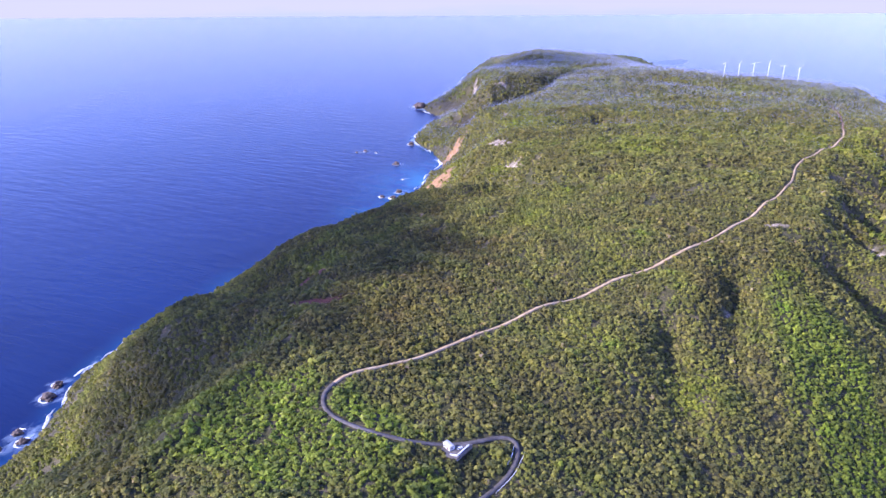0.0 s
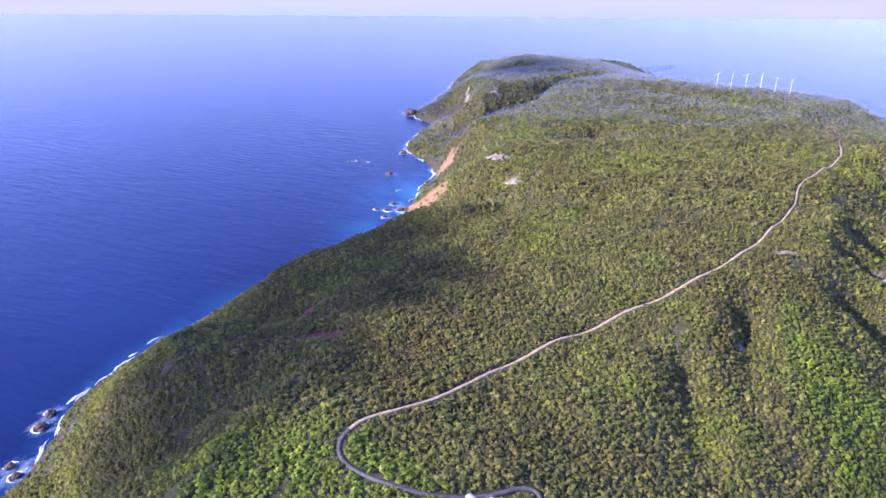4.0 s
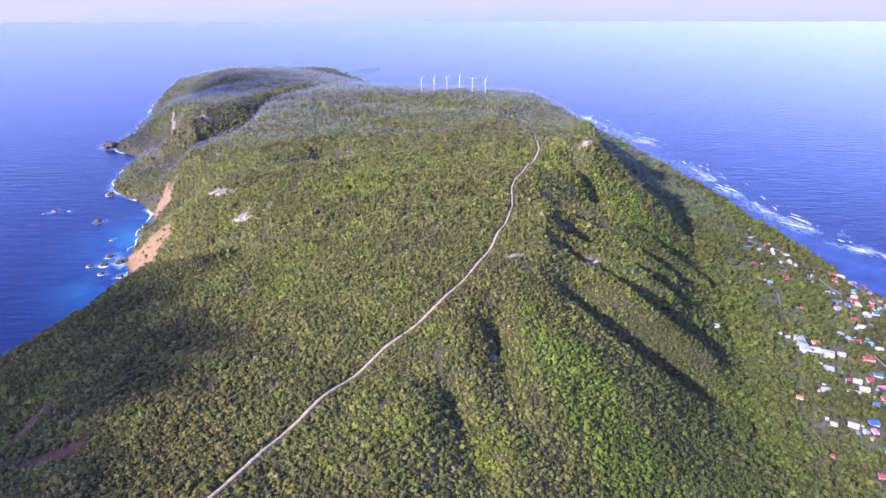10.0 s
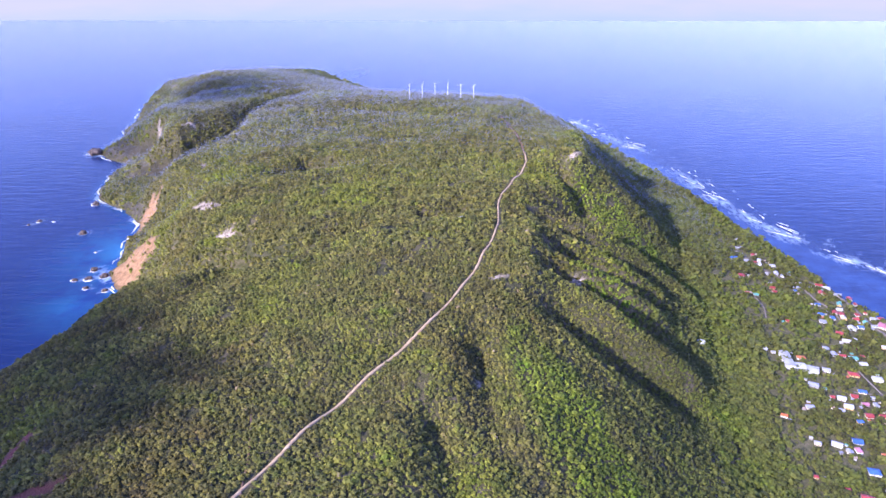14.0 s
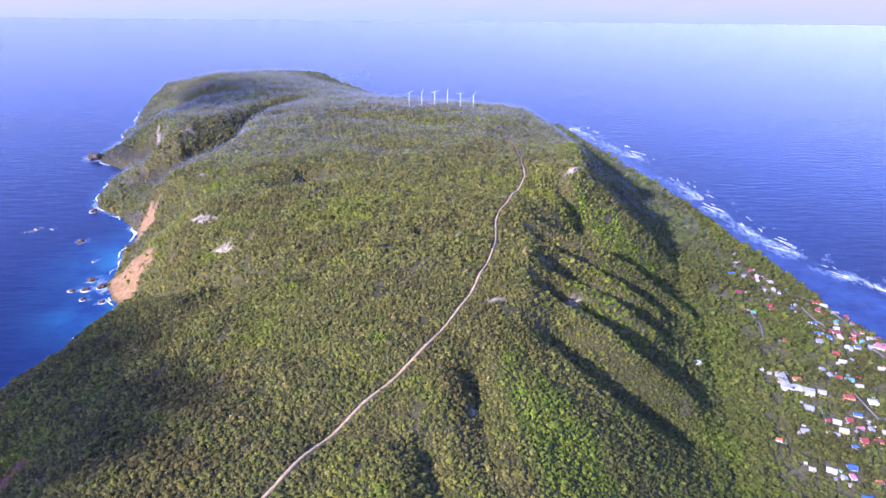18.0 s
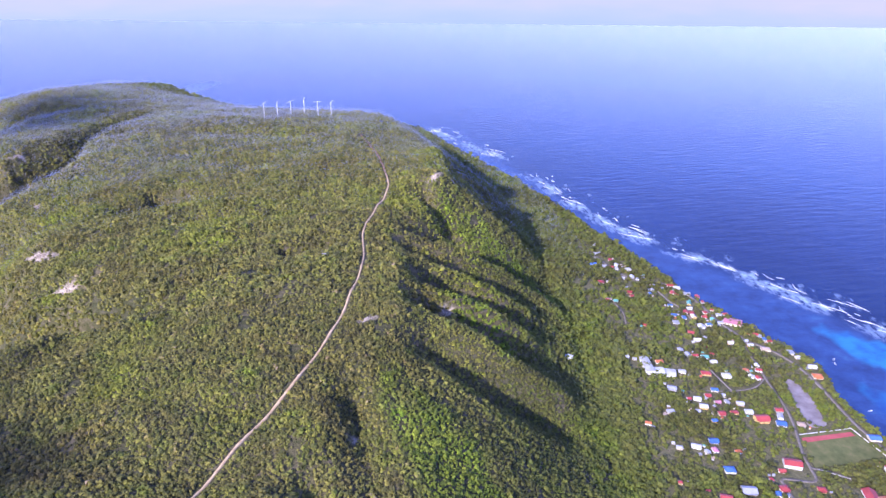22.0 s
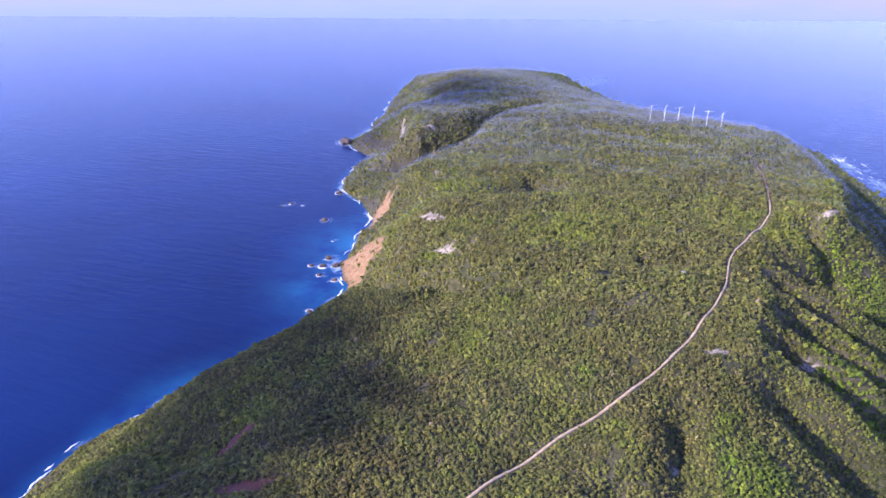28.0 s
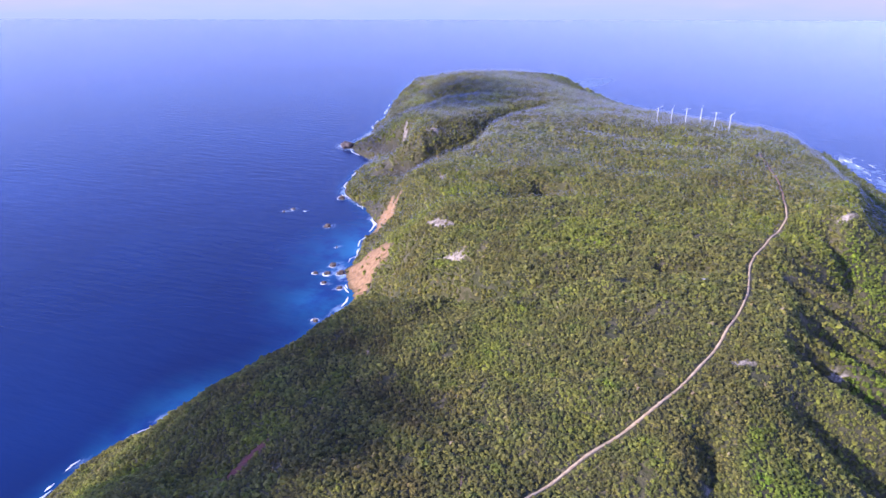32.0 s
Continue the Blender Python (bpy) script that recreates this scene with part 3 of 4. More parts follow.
# ---- the sea ----
def sea_mesh():
    """One sheet to the horizon: fine round the island, coarse far off."""
    fine_x, fine_y = np.arange(-1500, 1500, 12.0), np.arange(-480, 3720, 12.0)
    far = np.array([1.0, 1.6, 2.6, 4.4, 8.0, 14.0])
    xs = np.concatenate([-1500 * far[:0:-1], fine_x, 1500 * far])
    ys = np.concatenate([-480 - 2000 * (far[:0:-1] - 1), fine_y, 3720 + 3000 * (far - 1)])
    gx, gy = np.meshgrid(xs, ys)
    nx, ny = len(xs), len(ys)
    i = np.arange(nx * ny).reshape(ny, nx)
    quads = np.stack([i[:-1, :-1], i[:-1, 1:], i[1:, 1:], i[1:, :-1]], -1).reshape(-1, 4)
    return quick_mesh("sea", np.stack([gx, gy, 0 * gx], -1).reshape(-1, 3), quads), gx.ravel(), gy.ravel()


def reef_line(y):
    """Where the swell breaks on the reef off the south shore."""
    return np.interp(y, [300, 753, 1010, 1175, 1340, 1500, 1640, 1780, 1900, 2050, 2200, 2330, 2480, 2600], [1120, 1080, 985, 905, 815, 725, 662, 640, 622, 590, 540, 470, 420, 400])


def foam_lines(x, y):
    xn, xt, zt, xr, zr, xf, zf, xs = section(y)
    r = reef_line(y) + 9 * waves(x, y, 110, 21) + 3 * waves(x, y, 40, 25)
    d = x - r
    broken = smooth(0.62 + 0.9 * waves(x, y, 150, 24))
    band = np.exp(-(d / 10) ** 2) * (0.15 + 0.85 * broken) + 0.6 * np.exp(-((d + 20) / 22) ** 2) * (0.15 + 0.85 * broken)
    for k, off in enumerate((24, 44, 66)):
        band = band + (0.85 - 0.2 * k) * np.exp(-((d - off - 4 * waves(x, y, 70, 30 + k)) / 4.5) ** 2) * smooth(0.15 + 1.2 * waves(x, y, 95, 26 + k))
    reef = band * smooth((y - 450) / 200) * smooth((2560 - y) / 100) * (1 - 0.85 * blob(x, y, 585, 2060, 120, 60))
    shore = np.exp(-((x - xn + 6) / 9) ** 2) * smooth(0.2 + 1.1 * waves(x, y, 120, 23)) * (y < 2700)
    tip = blob(x, y, -470, 3330, 130, 60, 60)
    rocks = sum(np.exp(-((np.hypot(x - a - 2, y - b - 2) - 0.8 * r) / (0.35 * r + 3)) ** 2) for a, b, r in SEA_ROCKS)
    return np.clip(reef + shore + 0.6 * tip + 0.5 * rocks, 0, 1)


me, gx, gy = sea_mesh()
xs_here, xn_here = section(gy)[7], section(gy)[0]
lagoon = smooth((reef_line(gy) - gx) / 60) * smooth((gx - 200) / 100) * smooth((2400 - gy) / 300) * smooth((gy - 100) / 300)
bay = 0.45 * np.exp(-np.hypot(gx + 720, gy - 1430) / 110) + 0.35 * np.exp(-np.hypot(gx + 710, gy - 1180) / 70) + 0.3 * np.exp(-np.hypot(gx + 735, gy - 830) / 70) + np.exp(-np.abs(xn_here - gx) / 30) * 0.28 * smooth((3400 - gy) / 100)
paint(me, "reef", np.clip(lagoon, 0, 1))
paint(me, "shallow", np.clip(bay + 0.7 * blob(gx, gy, 915, 930, 130, 42, 112) * lagoon + 0.5 * blob(gx, gy, 830, 760, 120, 40, 95), 0, 1))
paint(me, "foam", foam_lines(gx, gy))
me.materials.append(SEA)
sea = tagged(new("sea", me), "deep blue sea with white surf on the reef", "sea", kind="structure")


def surf(seed):
    """Breaking crests on the reef and wash along the north shore: raised, ragged ribbons of foam."""
    rng = np.random.RandomState(seed)
    verts, quads = [], []

    def crest(xs, ys, wide):
        n = len(xs)
        ahead = np.gradient(np.stack([xs, ys], 1), axis=0)
        ahead /= np.linalg.norm(ahead, axis=1)[:, None] + 1e-9
        side = np.stack([ahead[:, 1], -ahead[:, 0]], 1)
        taper = np.sin(np.linspace(0.04, 0.96, n) * math.pi) ** 0.6
        base = len(verts)
        for k in range(n):
            a, b = wide * taper[k] * rng.uniform(0.6, 1.3), wide * taper[k] * rng.uniform(0.2, 0.6)
            for off, z in ((-a, 0.05), (0, 0.7 * taper[k] + 0.1), (b, 0.05)):
                verts.append((xs[k] + off * side[k, 0], ys[k] + off * side[k, 1], z))
        for k in range(n - 1):
            for i in range(2):
                p = base + 3 * k + i
                quads.append((p, p + 1, p + 4, p + 3))

    for _ in range(130):
        y0, long = rng.uniform(620, 2500), rng.uniform(10, 52)
        if 1960 < y0 < 2120:
            continue
        off = rng.choice([-20, -8, 0, 0, 0, 4, 8, 12, 30, 50]) + rng.uniform(-6, 6)
        ys = np.arange(y0, y0 + long, 4.0)
        xs = reef_line(ys) + off + 5 * np.sin(ys / 23 + rng.uniform(0, 6)) + rng.uniform(-0.3, 0.15) * (ys - y0) + 0.011 * rng.uniform(-1, 1) * (ys - y0) ** 2 + np.cumsum(rng.normal(0, 0.5, len(ys)))
        crest(xs, ys, rng.uniform(0.35, 1.25) if abs(off) < 12 else rng.uniform(0.25, 0.7))
    for _ in range(70):
        y0, long = rng.uniform(330, 2700), rng.uniform(12, 45)
        ys = np.arange(y0, y0 + long, 4.0)
        edge = section(ys)[0] + 9 * waves(section(ys)[0], ys, 160, 3) + 4 * waves(section(ys)[0], ys, 60, 4)
        crest(edge - rng.uniform(2, 12) + np.cumsum(rng.normal(0, 0.8, len(ys))), ys, rng.uniform(1.0, 3.0))
    for a, b, r in SEA_ROCKS:
        for _ in range(3):
            t = np.linspace(0, rng.uniform(1.5, 3.5), 9) + rng.uniform(0, math.tau)
            q = r * rng.uniform(0.62, 0.95)
            crest(a + q * np.cos(t) + rng.normal(0, 0.4, 9), b + q * np.sin(t) + rng.normal(0, 0.4, 9), rng.uniform(0.7, 1.8))
    me = quick_mesh("surf", np.array(verts), np.array(quads))
    me.materials.append(FOAM)
    return tagged(new("surf", me), "white crests of breaking waves on the reef", "surf", kind="stuff")


surf(5)


# ---- the road ----
def spline(course, step):
    """A smooth line (Catmull-Rom) through the given places, sampled about every step metres."""
    p = [Vector(c) for c in course]
    p = [2 * p[0] - p[1]] + p + [2 * p[-1] - p[-2]]
    out = []
    for a, b, c, d in zip(p, p[1:], p[2:], p[3:]):
        n = max(2, int((c - b).length / step))
        for k in range(n):
            t = k / n
            out.append(0.5 * (2 * b + (c - a) * t + (2 * a - 5 * b + 4 * c - d) * t * t + (3 * b - a - 3 * c + d) * t ** 3))
    return out + [p[-2]]


def ribbon(name, course, wide, material, lift=0.5, step=5.0, wobble=0.5):
    """A road bed laid on the ground, with edges that wander and a little thickness."""
    line = np.array(spline(course, step))
    ahead = np.gradient(line, axis=0)
    ahead /= np.linalg.norm(ahead, axis=1)[:, None]
    side = np.stack([ahead[:, 1], -ahead[:, 0]], 1)
    rng = np.random.RandomState(len(line))
    half = wide / 2 * (1 + wobble * (rng.rand(len(line), 2) - 0.5))
    rows = [line - side * (half[:, :1] + 0.35), line - side * half[:, :1], line, line + side * half[:, 1:], line + side * (half[:, 1:] + 0.35)]
    zs = height(line[:, 0], line[:, 1])
    flank = [np.maximum(height(r[:, 0], r[:, 1]), zs - 1.5) for r in rows]
    deck = np.max(flank, axis=0) + lift
    drop = (-1.1, 0, 0.05, 0, -1.1)
    verts = np.stack([np.column_stack([r, deck + d]) for r, d in zip(rows, drop)], 1).reshape(-1, 3)
    i = np.arange(len(verts)).reshape(-1, 5)
    quads = np.stack([i[:-1, :-1], i[:-1, 1:], i[1:, 1:], i[1:, :-1]], -1).reshape(-1, 4)
    me = quick_mesh(name, verts, quads)
    me.materials.append(material)
    return new(name, me)


tagged(ribbon("road", ROAD[:17], 3.0, ASPHALT, 0.6, wobble=0.06), "worn grey asphalt hairpin road", "road", kind="structure")
tagged(ribbon("road", ROAD[16:], 2.6, DIRT, 0.6), "pale unpaved dirt road winding along the ridge", "road", kind="structure")
tagged(ribbon("trail", TRAIL, 3.2, EARTH, 0.8), "narrow brown earth track running on from the road", "track", kind="structure")
tagged(ribbon("trail", [(-214, 512), (-219, 560), (-224, 590), (-231, 622), (-232, 640)], 1.8, EARTH, 0.4), "faint overgrown path leaving the road", "path", kind="structure")


# ---- woods ----
def shrub_shapes(rng, count, leaves):
    """Loose leafy bushes: a low dark heart with ragged sprays of leaves standing out all round."""
    shapes = []
    for _ in range(count):
        v = [(0, 0, 0.62)]
        for k in range(5):
            a, r = math.tau * (k + rng.uniform(-.3, .3)) / 5, rng.uniform(0.42, 0.62)
            v.append((r * math.cos(a), r * math.sin(a), rng.uniform(-.3, 0.05)))
        f = [(0, 1 + k, 1 + (k + 1) % 5) for k in range(5)]
        lobes = [(rng.uniform(-.3, .3), rng.uniform(-.3, .3), rng.uniform(0.25, 0.6)) for _ in range(3)]
        for k in range(leaves):
            cx, cy, cz = lobes[k % 3]
            a, b = rng.uniform(0, math.tau), rng.uniform(0.05, 1.35)
            out = np.array((math.cos(a) * math.cos(b), math.sin(a) * math.cos(b), math.sin(b)))
            c = np.array((cx, cy, cz)) + out * rng.uniform(0.2, 0.45)
            lean = rng.normal(size=3)
            side = np.cross(out, lean)
            side /= np.linalg.norm(side) + 1e-9
            up = np.cross(side, out) + 0.35 * out
            size = rng.uniform(0.20, 0.36)
            i = len(v)
            v += [tuple(c - size * side - 0.5 * size * up), tuple(c + size * side - 0.5 * size * up), tuple(c + 1.1 * size * up)]
            f.append((i, i + 1, i + 2))
        shapes.append((np.array(v), np.array(f)))
    return shapes


def lush(x, y):
    return np.clip(0.75 * blob(x, y, 100, 640, 48, 140, 20) + 0.8 * blob(x, y, 190, 980, 30, 90, 40) + 0.6 * blob(x, y, 300, 1260, 50, 120, 40) + 0.7 * blob(x, y, -280, 330, 120, 60), 0, 1)


def dry(x, y):
    return np.clip(0.5 * blob(x, y, -420, 640, 170, 240) + 0.4 * blob(x, y, -30, 720, 40, 90, 10) + 0.5 * blob(x, y, -500, 1050, 60, 160), 0, 1) * smooth(0.6 + 0.7 * waves(x, y, 70, 41))


def open_ground(x, y):
    """Where no scrub grows: the sports field, the pond, village streets and yards."""
    free = ~inside(x, y, FIELD) & ~inside(x, y, POND) & (np.hypot(x + 165, y - 368) > 9)
    for course in VILLAGE_ROADS:
        free &= course_distance(x, y, course)[0] > 5.5
    for a, b, w, _ in HOUSES:
        free &= np.hypot(x - a, y - b) > 0.75 * w + 1.5
    return free


ROAD_LINE = [tuple(p) for p in spline(ROAD, 25.0)]


def woods(name, label, y0, y1, spacing, low, high, seed, leaves):
    rng = np.random.RandomState(seed)
    shapes = shrub_shapes(rng, 14, leaves)
    xs, ys = np.arange(-1300, 820, spacing), np.arange(y0, y1, spacing)
    gx, gy = [g.ravel() for g in np.meshgrid(xs, ys)]
    gx, gy = gx + spacing * rng.uniform(-.55, .55, len(gx)), gy + spacing * rng.uniform(-.55, .55, len(gx))
    gz = height(gx, gy)
    keep = gz > 1.4
    gx, gy, gz = gx[keep], gy[keep], gz[keep]
    bare = bare_rock(gx, gy, gz)
    clear = clearing(gx, gy)
    d = np.minimum(course_distance(gx, gy, ROAD_LINE)[0], course_distance(gx, gy, TRAIL)[0] + 1.0)
    thin = rng.rand(len(gx)) > np.clip(np.maximum.reduce([bare * 0.8, 0.95 * orange_cliff(gx, gy) * smooth(bare / 0.3), clear * 0.74, red_earth(gx, gy) * 1.2, pale_rock(gx, gy) * 0.92, 0.75 * smooth((waves(gx, gy, 90, 61) + 0.7 * waves(gx, gy, 32, 62) - 0.75) / 0.5) * (gx < section(gy)[5])]), 0, 1)
    plain_trees = 1 + 0.5 * smooth((gx - section(gy)[5] + 60) / 60)
    size = spacing * np.exp(rng.normal(0, 0.30, len(gx))).clip(0.6, 2.2) * (low + high) / 2 * plain_trees
    keep = thin & (d > 2.0 + 0.55 * size) & open_ground(gx, gy)
    gx, gy, gz = gx[keep], gy[keep], gz[keep]
    size, n = size[keep], len(gx)
    tall = size * rng.uniform(0.5, 0.95, n)
    turn = rng.uniform(0, math.tau, n)
    kind = rng.randint(0, len(shapes), n)
    vs, fs, where, base = [], [], [], 0
    for k, (v, f) in enumerate(shapes):
        i = np.nonzero(kind == k)[0]
        c, s = np.cos(turn[i]), np.sin(turn[i])
        px = gx[i, None] + size[i, None] * (c[:, None] * v[:, 0] - s[:, None] * v[:, 1])
        py = gy[i, None] + size[i, None] * (s[:, None] * v[:, 0] + c[:, None] * v[:, 1])
        pz = gz[i, None] + tall[i, None] * v[:, 2]
        vs.append(np.stack([px, py, pz], -1).reshape(-1, 3))
        fs.append((f[None] + base + len(v) * np.arange(len(i))[:, None, None]).reshape(-1, 3))
        where.append(np.repeat(i, len(v)))
        base += len(v) * len(i)
    me = quick_mesh(name, np.concatenate(vs), np.concatenate(fs))
    where = np.concatenate(where)
    tone = np.clip(rng.normal(0.5, 0.2, n) + 0.12 * waves(gx, gy, 35, 51), 0, 1)
    xr, xf = section(gy)[3], section(gy)[5]
    shade_dark_wood = smooth((gx - xr - 0.35 * (xf - xr)) / 90)   # lower slope and plain: rim's shade painted into leaf tone, plus darker green trees
    tone = tone * (1 - 0.5 * shade_dark_wood)
    paint(me, "tone", tone[where])
    paint(me, "lush", np.clip(lush(gx, gy) + 0.22 * shade_dark_wood, 0, 1)[where])
    paint(me, "dry", dry(gx, gy)[where])
    me.materials.append(LEAVES)
    return tagged(new(name, me), label, "woods", kind="stuff")


woods("scrub_woods", "dense green tropical scrub covering the plateau and slopes", 180, 940, 3.5, 0.8, 1.2, 1, 14)
woods("scrub_woods", "dense green tropical scrub on the middle of the plateau", 940, 1700, 4.9, 0.8, 1.2, 2, 12)
woods("far_woods", "hazy green scrub on the far end of the island", 1700, 3400, 6.3, 0.85, 1.15, 3, 11)


# ---- building blocks ----
def part(name, bm, material, parent, label=""):
    """One mesh object under a thing or a part."""
    me = bpy.data.meshes.new(name)
    bm.to_mesh(me)
    bm.free()
    me.materials.append(material)
    ob = new(name, me)
    ob.parent = parent
    if label:
        tagged(ob, label)
    return ob


def root(name, x, y, z, turn=0.0):
    ob = new(name)
    ob.empty_display_size = 2.0
    ob.matrix_basis = pose(x, y, z, 0, 0, turn)
    return ob


def box(bm, x, y, z, sx, sy, sz, turn=0.0):
    """A block on the height z, with its middle at x, y."""
    m = pose(x, y, z + sz / 2, 0, 0, turn) @ Matrix.Diagonal((sx, sy, sz, 1))
    bmesh.ops.create_cube(bm, size=1.0, matrix=m)
    return bm


def block(*args):
    return box(bmesh.new(), *args)


def tube(bm, a, b, ra, rb, n=10):
    a, b = Vector(a), Vector(b)
    turn = (b - a).to_track_quat("Z", "Y").to_matrix().to_4x4()
    bmesh.ops.create_cone(bm, cap_ends=True, segments=n, radius1=ra, radius2=rb, depth=(b - a).length,
                          matrix=Matrix.Translation((a + b) / 2) @ turn)
    return bm


def solid(bm, verts, faces):
    vs = [bm.verts.new(v) for v in verts]
    for f in faces:
        bm.faces.new([vs[i] for i in f])
    return bm


def gable_roof(w, d, z, rise, over=0.5, thick=0.18):
    """Two pitched slabs with eaves, ridge along x."""
    bm = bmesh.new()
    W, D = w / 2 + over, d / 2 + over
    drop = rise * over / (d / 2)
    for s in (-1, 1):
        low, top = z - drop, z + rise
        v = [(-W, s * D, low), (W, s * D, low), (W, 0, top), (-W, 0, top)]
        v += [(a, b, c - thick) for a, b, c in v]
        f = [(0, 1, 2, 3), (7, 6, 5, 4), (0, 4, 5, 1), (1, 5, 6, 2), (3, 7, 4, 0)]
        solid(bm, v, f if s < 0 else [t[::-1] for t in f])
    return bm


def hip_roof(w, d, z, rise, over=0.5, thick=0.18):
    bm = bmesh.new()
    W, D = w / 2 + over, d / 2 + over
    r = max(W - D, 0.1)
    v = [(-W, -D, z), (W, -D, z), (W, D, z), (-W, D, z), (-r, 0, z + rise), (r, 0, z + rise)]
    v += [(a, b, z - thick) for a, b, _ in v[:4]]
    f = [(0, 1, 5, 4), (1, 2, 5), (2, 3, 4, 5), (3, 0, 4), (0, 6, 7, 1), (1, 7, 8, 2), (2, 8, 9, 3), (3, 9, 6, 0), (9, 8, 7, 6)]
    return solid(bm, v, f)


def gable_walls(w, d, h, rise):
    bm = bmesh.new()
    W, D = w / 2, d / 2
    v = [(-W, -D, -0.9), (W, -D, -0.9), (W, D, -0.9), (-W, D, -0.9), (-W, -D, h), (W, -D, h), (W, D, h), (-W, D, h), (-W, 0, h + rise - 0.1), (W, 0, h + rise - 0.1)]
    f = [(0, 1, 5, 4), (2, 3, 7, 6), (1, 2, 6, 9, 5), (3, 0, 4, 8, 7), (4, 5, 9, 8), (6, 7, 8, 9), (3, 2, 1, 0)]
    return solid(bm, v, f)


def opening(name, x, y, z, sx, sy, sz, parent, material=None):
    """A window or a door that stands 4 cm proud of its wall, with a frame for windows."""
    ob = part(name, block(x, y, z, sx, sy, sz), material or GLASS, parent)
    if name == "window":
        bm = bmesh.new()
        along = (1, 0) if sx > sy else (0, 1)
        long = max(sx, sy)
        for s in (-1, 1):
            box(bm, x + s * along[0] * (long / 2 + 0.05), y + s * along[1] * (long / 2 + 0.05), z - 0.1, *((0.1, 0.14) if sx > sy else (0.14, 0.1)), sz + 0.2)
        box(bm, x, y, z - 0.1, *((long, 0.2) if sx > sy else (0.2, long)), 0.1)
        part("window_frame", bm, WHITE, ob)
    return ob


def ground_at(x, y):
    return float(height(x, y))


ROOF_WORDS = ["white", "red", "blue", "pale green", "orange", "grey", "pink", "tan"]
WALL_WORDS = {0: "white", 1: "cream", 2: "ochre", 3: "bare concrete"}
WALL_MATS = {0: WHITE, 1: CREAM, 2: YELLOW, 3: CONCRETE}


def house(x, y, w, colour, rng):
    """A low village house: walls, roof, door, windows, and a porch on some."""
    w = w * 0.9
    d = w * rng.uniform(0.6, 0.85)
    h = rng.choice([2.7, 2.9, 3.2]) if w < 15 else rng.choice([3.2, 5.6])
    rise = d * rng.uniform(0.17, 0.26)
    wall = rng.choice([0, 0, 0, 1, 1, 2, 3])
    turn = rng.choice([-14, -14, 76]) + rng.uniform(-12, 12)
    z = ground_at(x, y) + 0.25
    hip = rng.random() < 0.4
    ob = root("house", x, y, z, turn)
    size = "small" if w < 9 else "large" if w > 16 else "low"
    kind = "hipped" if hip else "gabled"
    tagged(ob, f"{size} {WALL_WORDS[wall]} village house with a {kind} {ROOF_WORDS[colour]} metal roof", "house", "village houses")
    if hip:
        part("wall", block(0, 0, -0.9, w, d, h + 0.9), WALL_MATS[wall], ob)
        part("roof", hip_roof(w, d, h, rise), ROOFS[colour], ob, f"{ROOF_WORDS[colour]} metal roof")
    else:
        part("wall", gable_walls(w, d, h, rise), WALL_MATS[wall], ob)
        part("roof", gable_roof(w, d, h + 0.1, rise), ROOFS[colour], ob, f"{ROOF_WORDS[colour]} metal roof")
    opening("door", rng.uniform(-0.15, 0.15) * w, -d / 2, 0, 1.0, 0.1, 2.05, ob, WOOD)
    for s in (-1, 1):
        opening("window", s * w * 0.32, -d / 2, 1.0, 1.2, 0.1, 1.1, ob)
        opening("window", s * w / 2, 0.1 * d, 1.0, 0.1, 1.1, 1.1, ob)
    if rng.random() < 0.4:
        bm = bmesh.new()
        box(bm, 0, -d / 2 - 1.3, h - 0.5, w * 0.8, 2.4, 0.12)
        for s in (-1, 0, 1):
            box(bm, s * w * 0.36, -d / 2 - 2.3, -0.6, 0.15, 0.15, h + 0.1)
        part("porch", bm, ROOFS[colour], ob)
    return ob


# ---- wind turbines on the far plateau ----
def turbine_blade(long):
    bm = bmesh.new()
    rows = []
    for k in range(7):
        t = k / 6
        c = 0.75 * (1 - 0.75 * t) if k else 0.4
        z = 0.4 + long * t
        rows.append([bm.verts.new(p) for p in ((-c * 0.4, 0.10 * (1 - t), z), (c * 0.6, 0, z), (-c * 0.4, -0.10 * (1 - t), z))])
    for a, b in zip(rows, rows[1:]):
        for i in range(3):
            bm.faces.new((a[i], a[(i + 1) % 3], b[(i + 1) % 3], b[i]))
    bm.faces.new(rows[-1])
    return bm


def wind_turbine(x, y, spin):
    z = ground_at(x, y)
    ob = root("wind_turbine", x, y, z, 8)
    tagged(ob, "slender white wind turbine with two blades", "wind turbine", "row of wind turbines")
    part("tower", tube(bmesh.new(), (0, 0, -1), (0, 0, 40), 1.0, 0.6, 16), STEEL, ob)
    bm = tube(bmesh.new(), (0, -2.4, 40.6), (0, 2.2, 40.6), 0.9, 0.7, 12)
    part("nacelle", bm, STEEL, ob)
    hub = part("hub", tube(bmesh.new(), (0, -3.4, 40.6), (0, -2.4, 40.6), 0.25, 0.7, 12), STEEL, ob)
    for k in range(2):
        blade = part("blade", turbine_blade(12.5), STEEL, hub)
        blade.matrix_basis = Matrix.Translation((0, -2.9, 40.6)) @ pose(0, 0, 0, 0, spin + 180 * k, 0)
    part("footing", block(0, 0, -1, 4, 4, 1.4), CONCRETE, ob)


for k, spin in enumerate((62, 20, 75, 8, 88, 40)):
    wind_turbine(-138 + 36 * k, 2066 - 6 * k, spin)

hut = root("control_building", -40, 2046, ground_at(-40, 2046), 5)
tagged(hut, "small white control building beside the wind turbines", "building")
part("wall", block(0, 0, -1, 12, 6, 4.2), WHITE, hut)
part("roof", gable_roof(12, 6, 3.3, 1.2), ROOFS[0], hut)
opening("door", 0, -3, 0, 1.2, 0.1, 2.1, hut, WOOD)


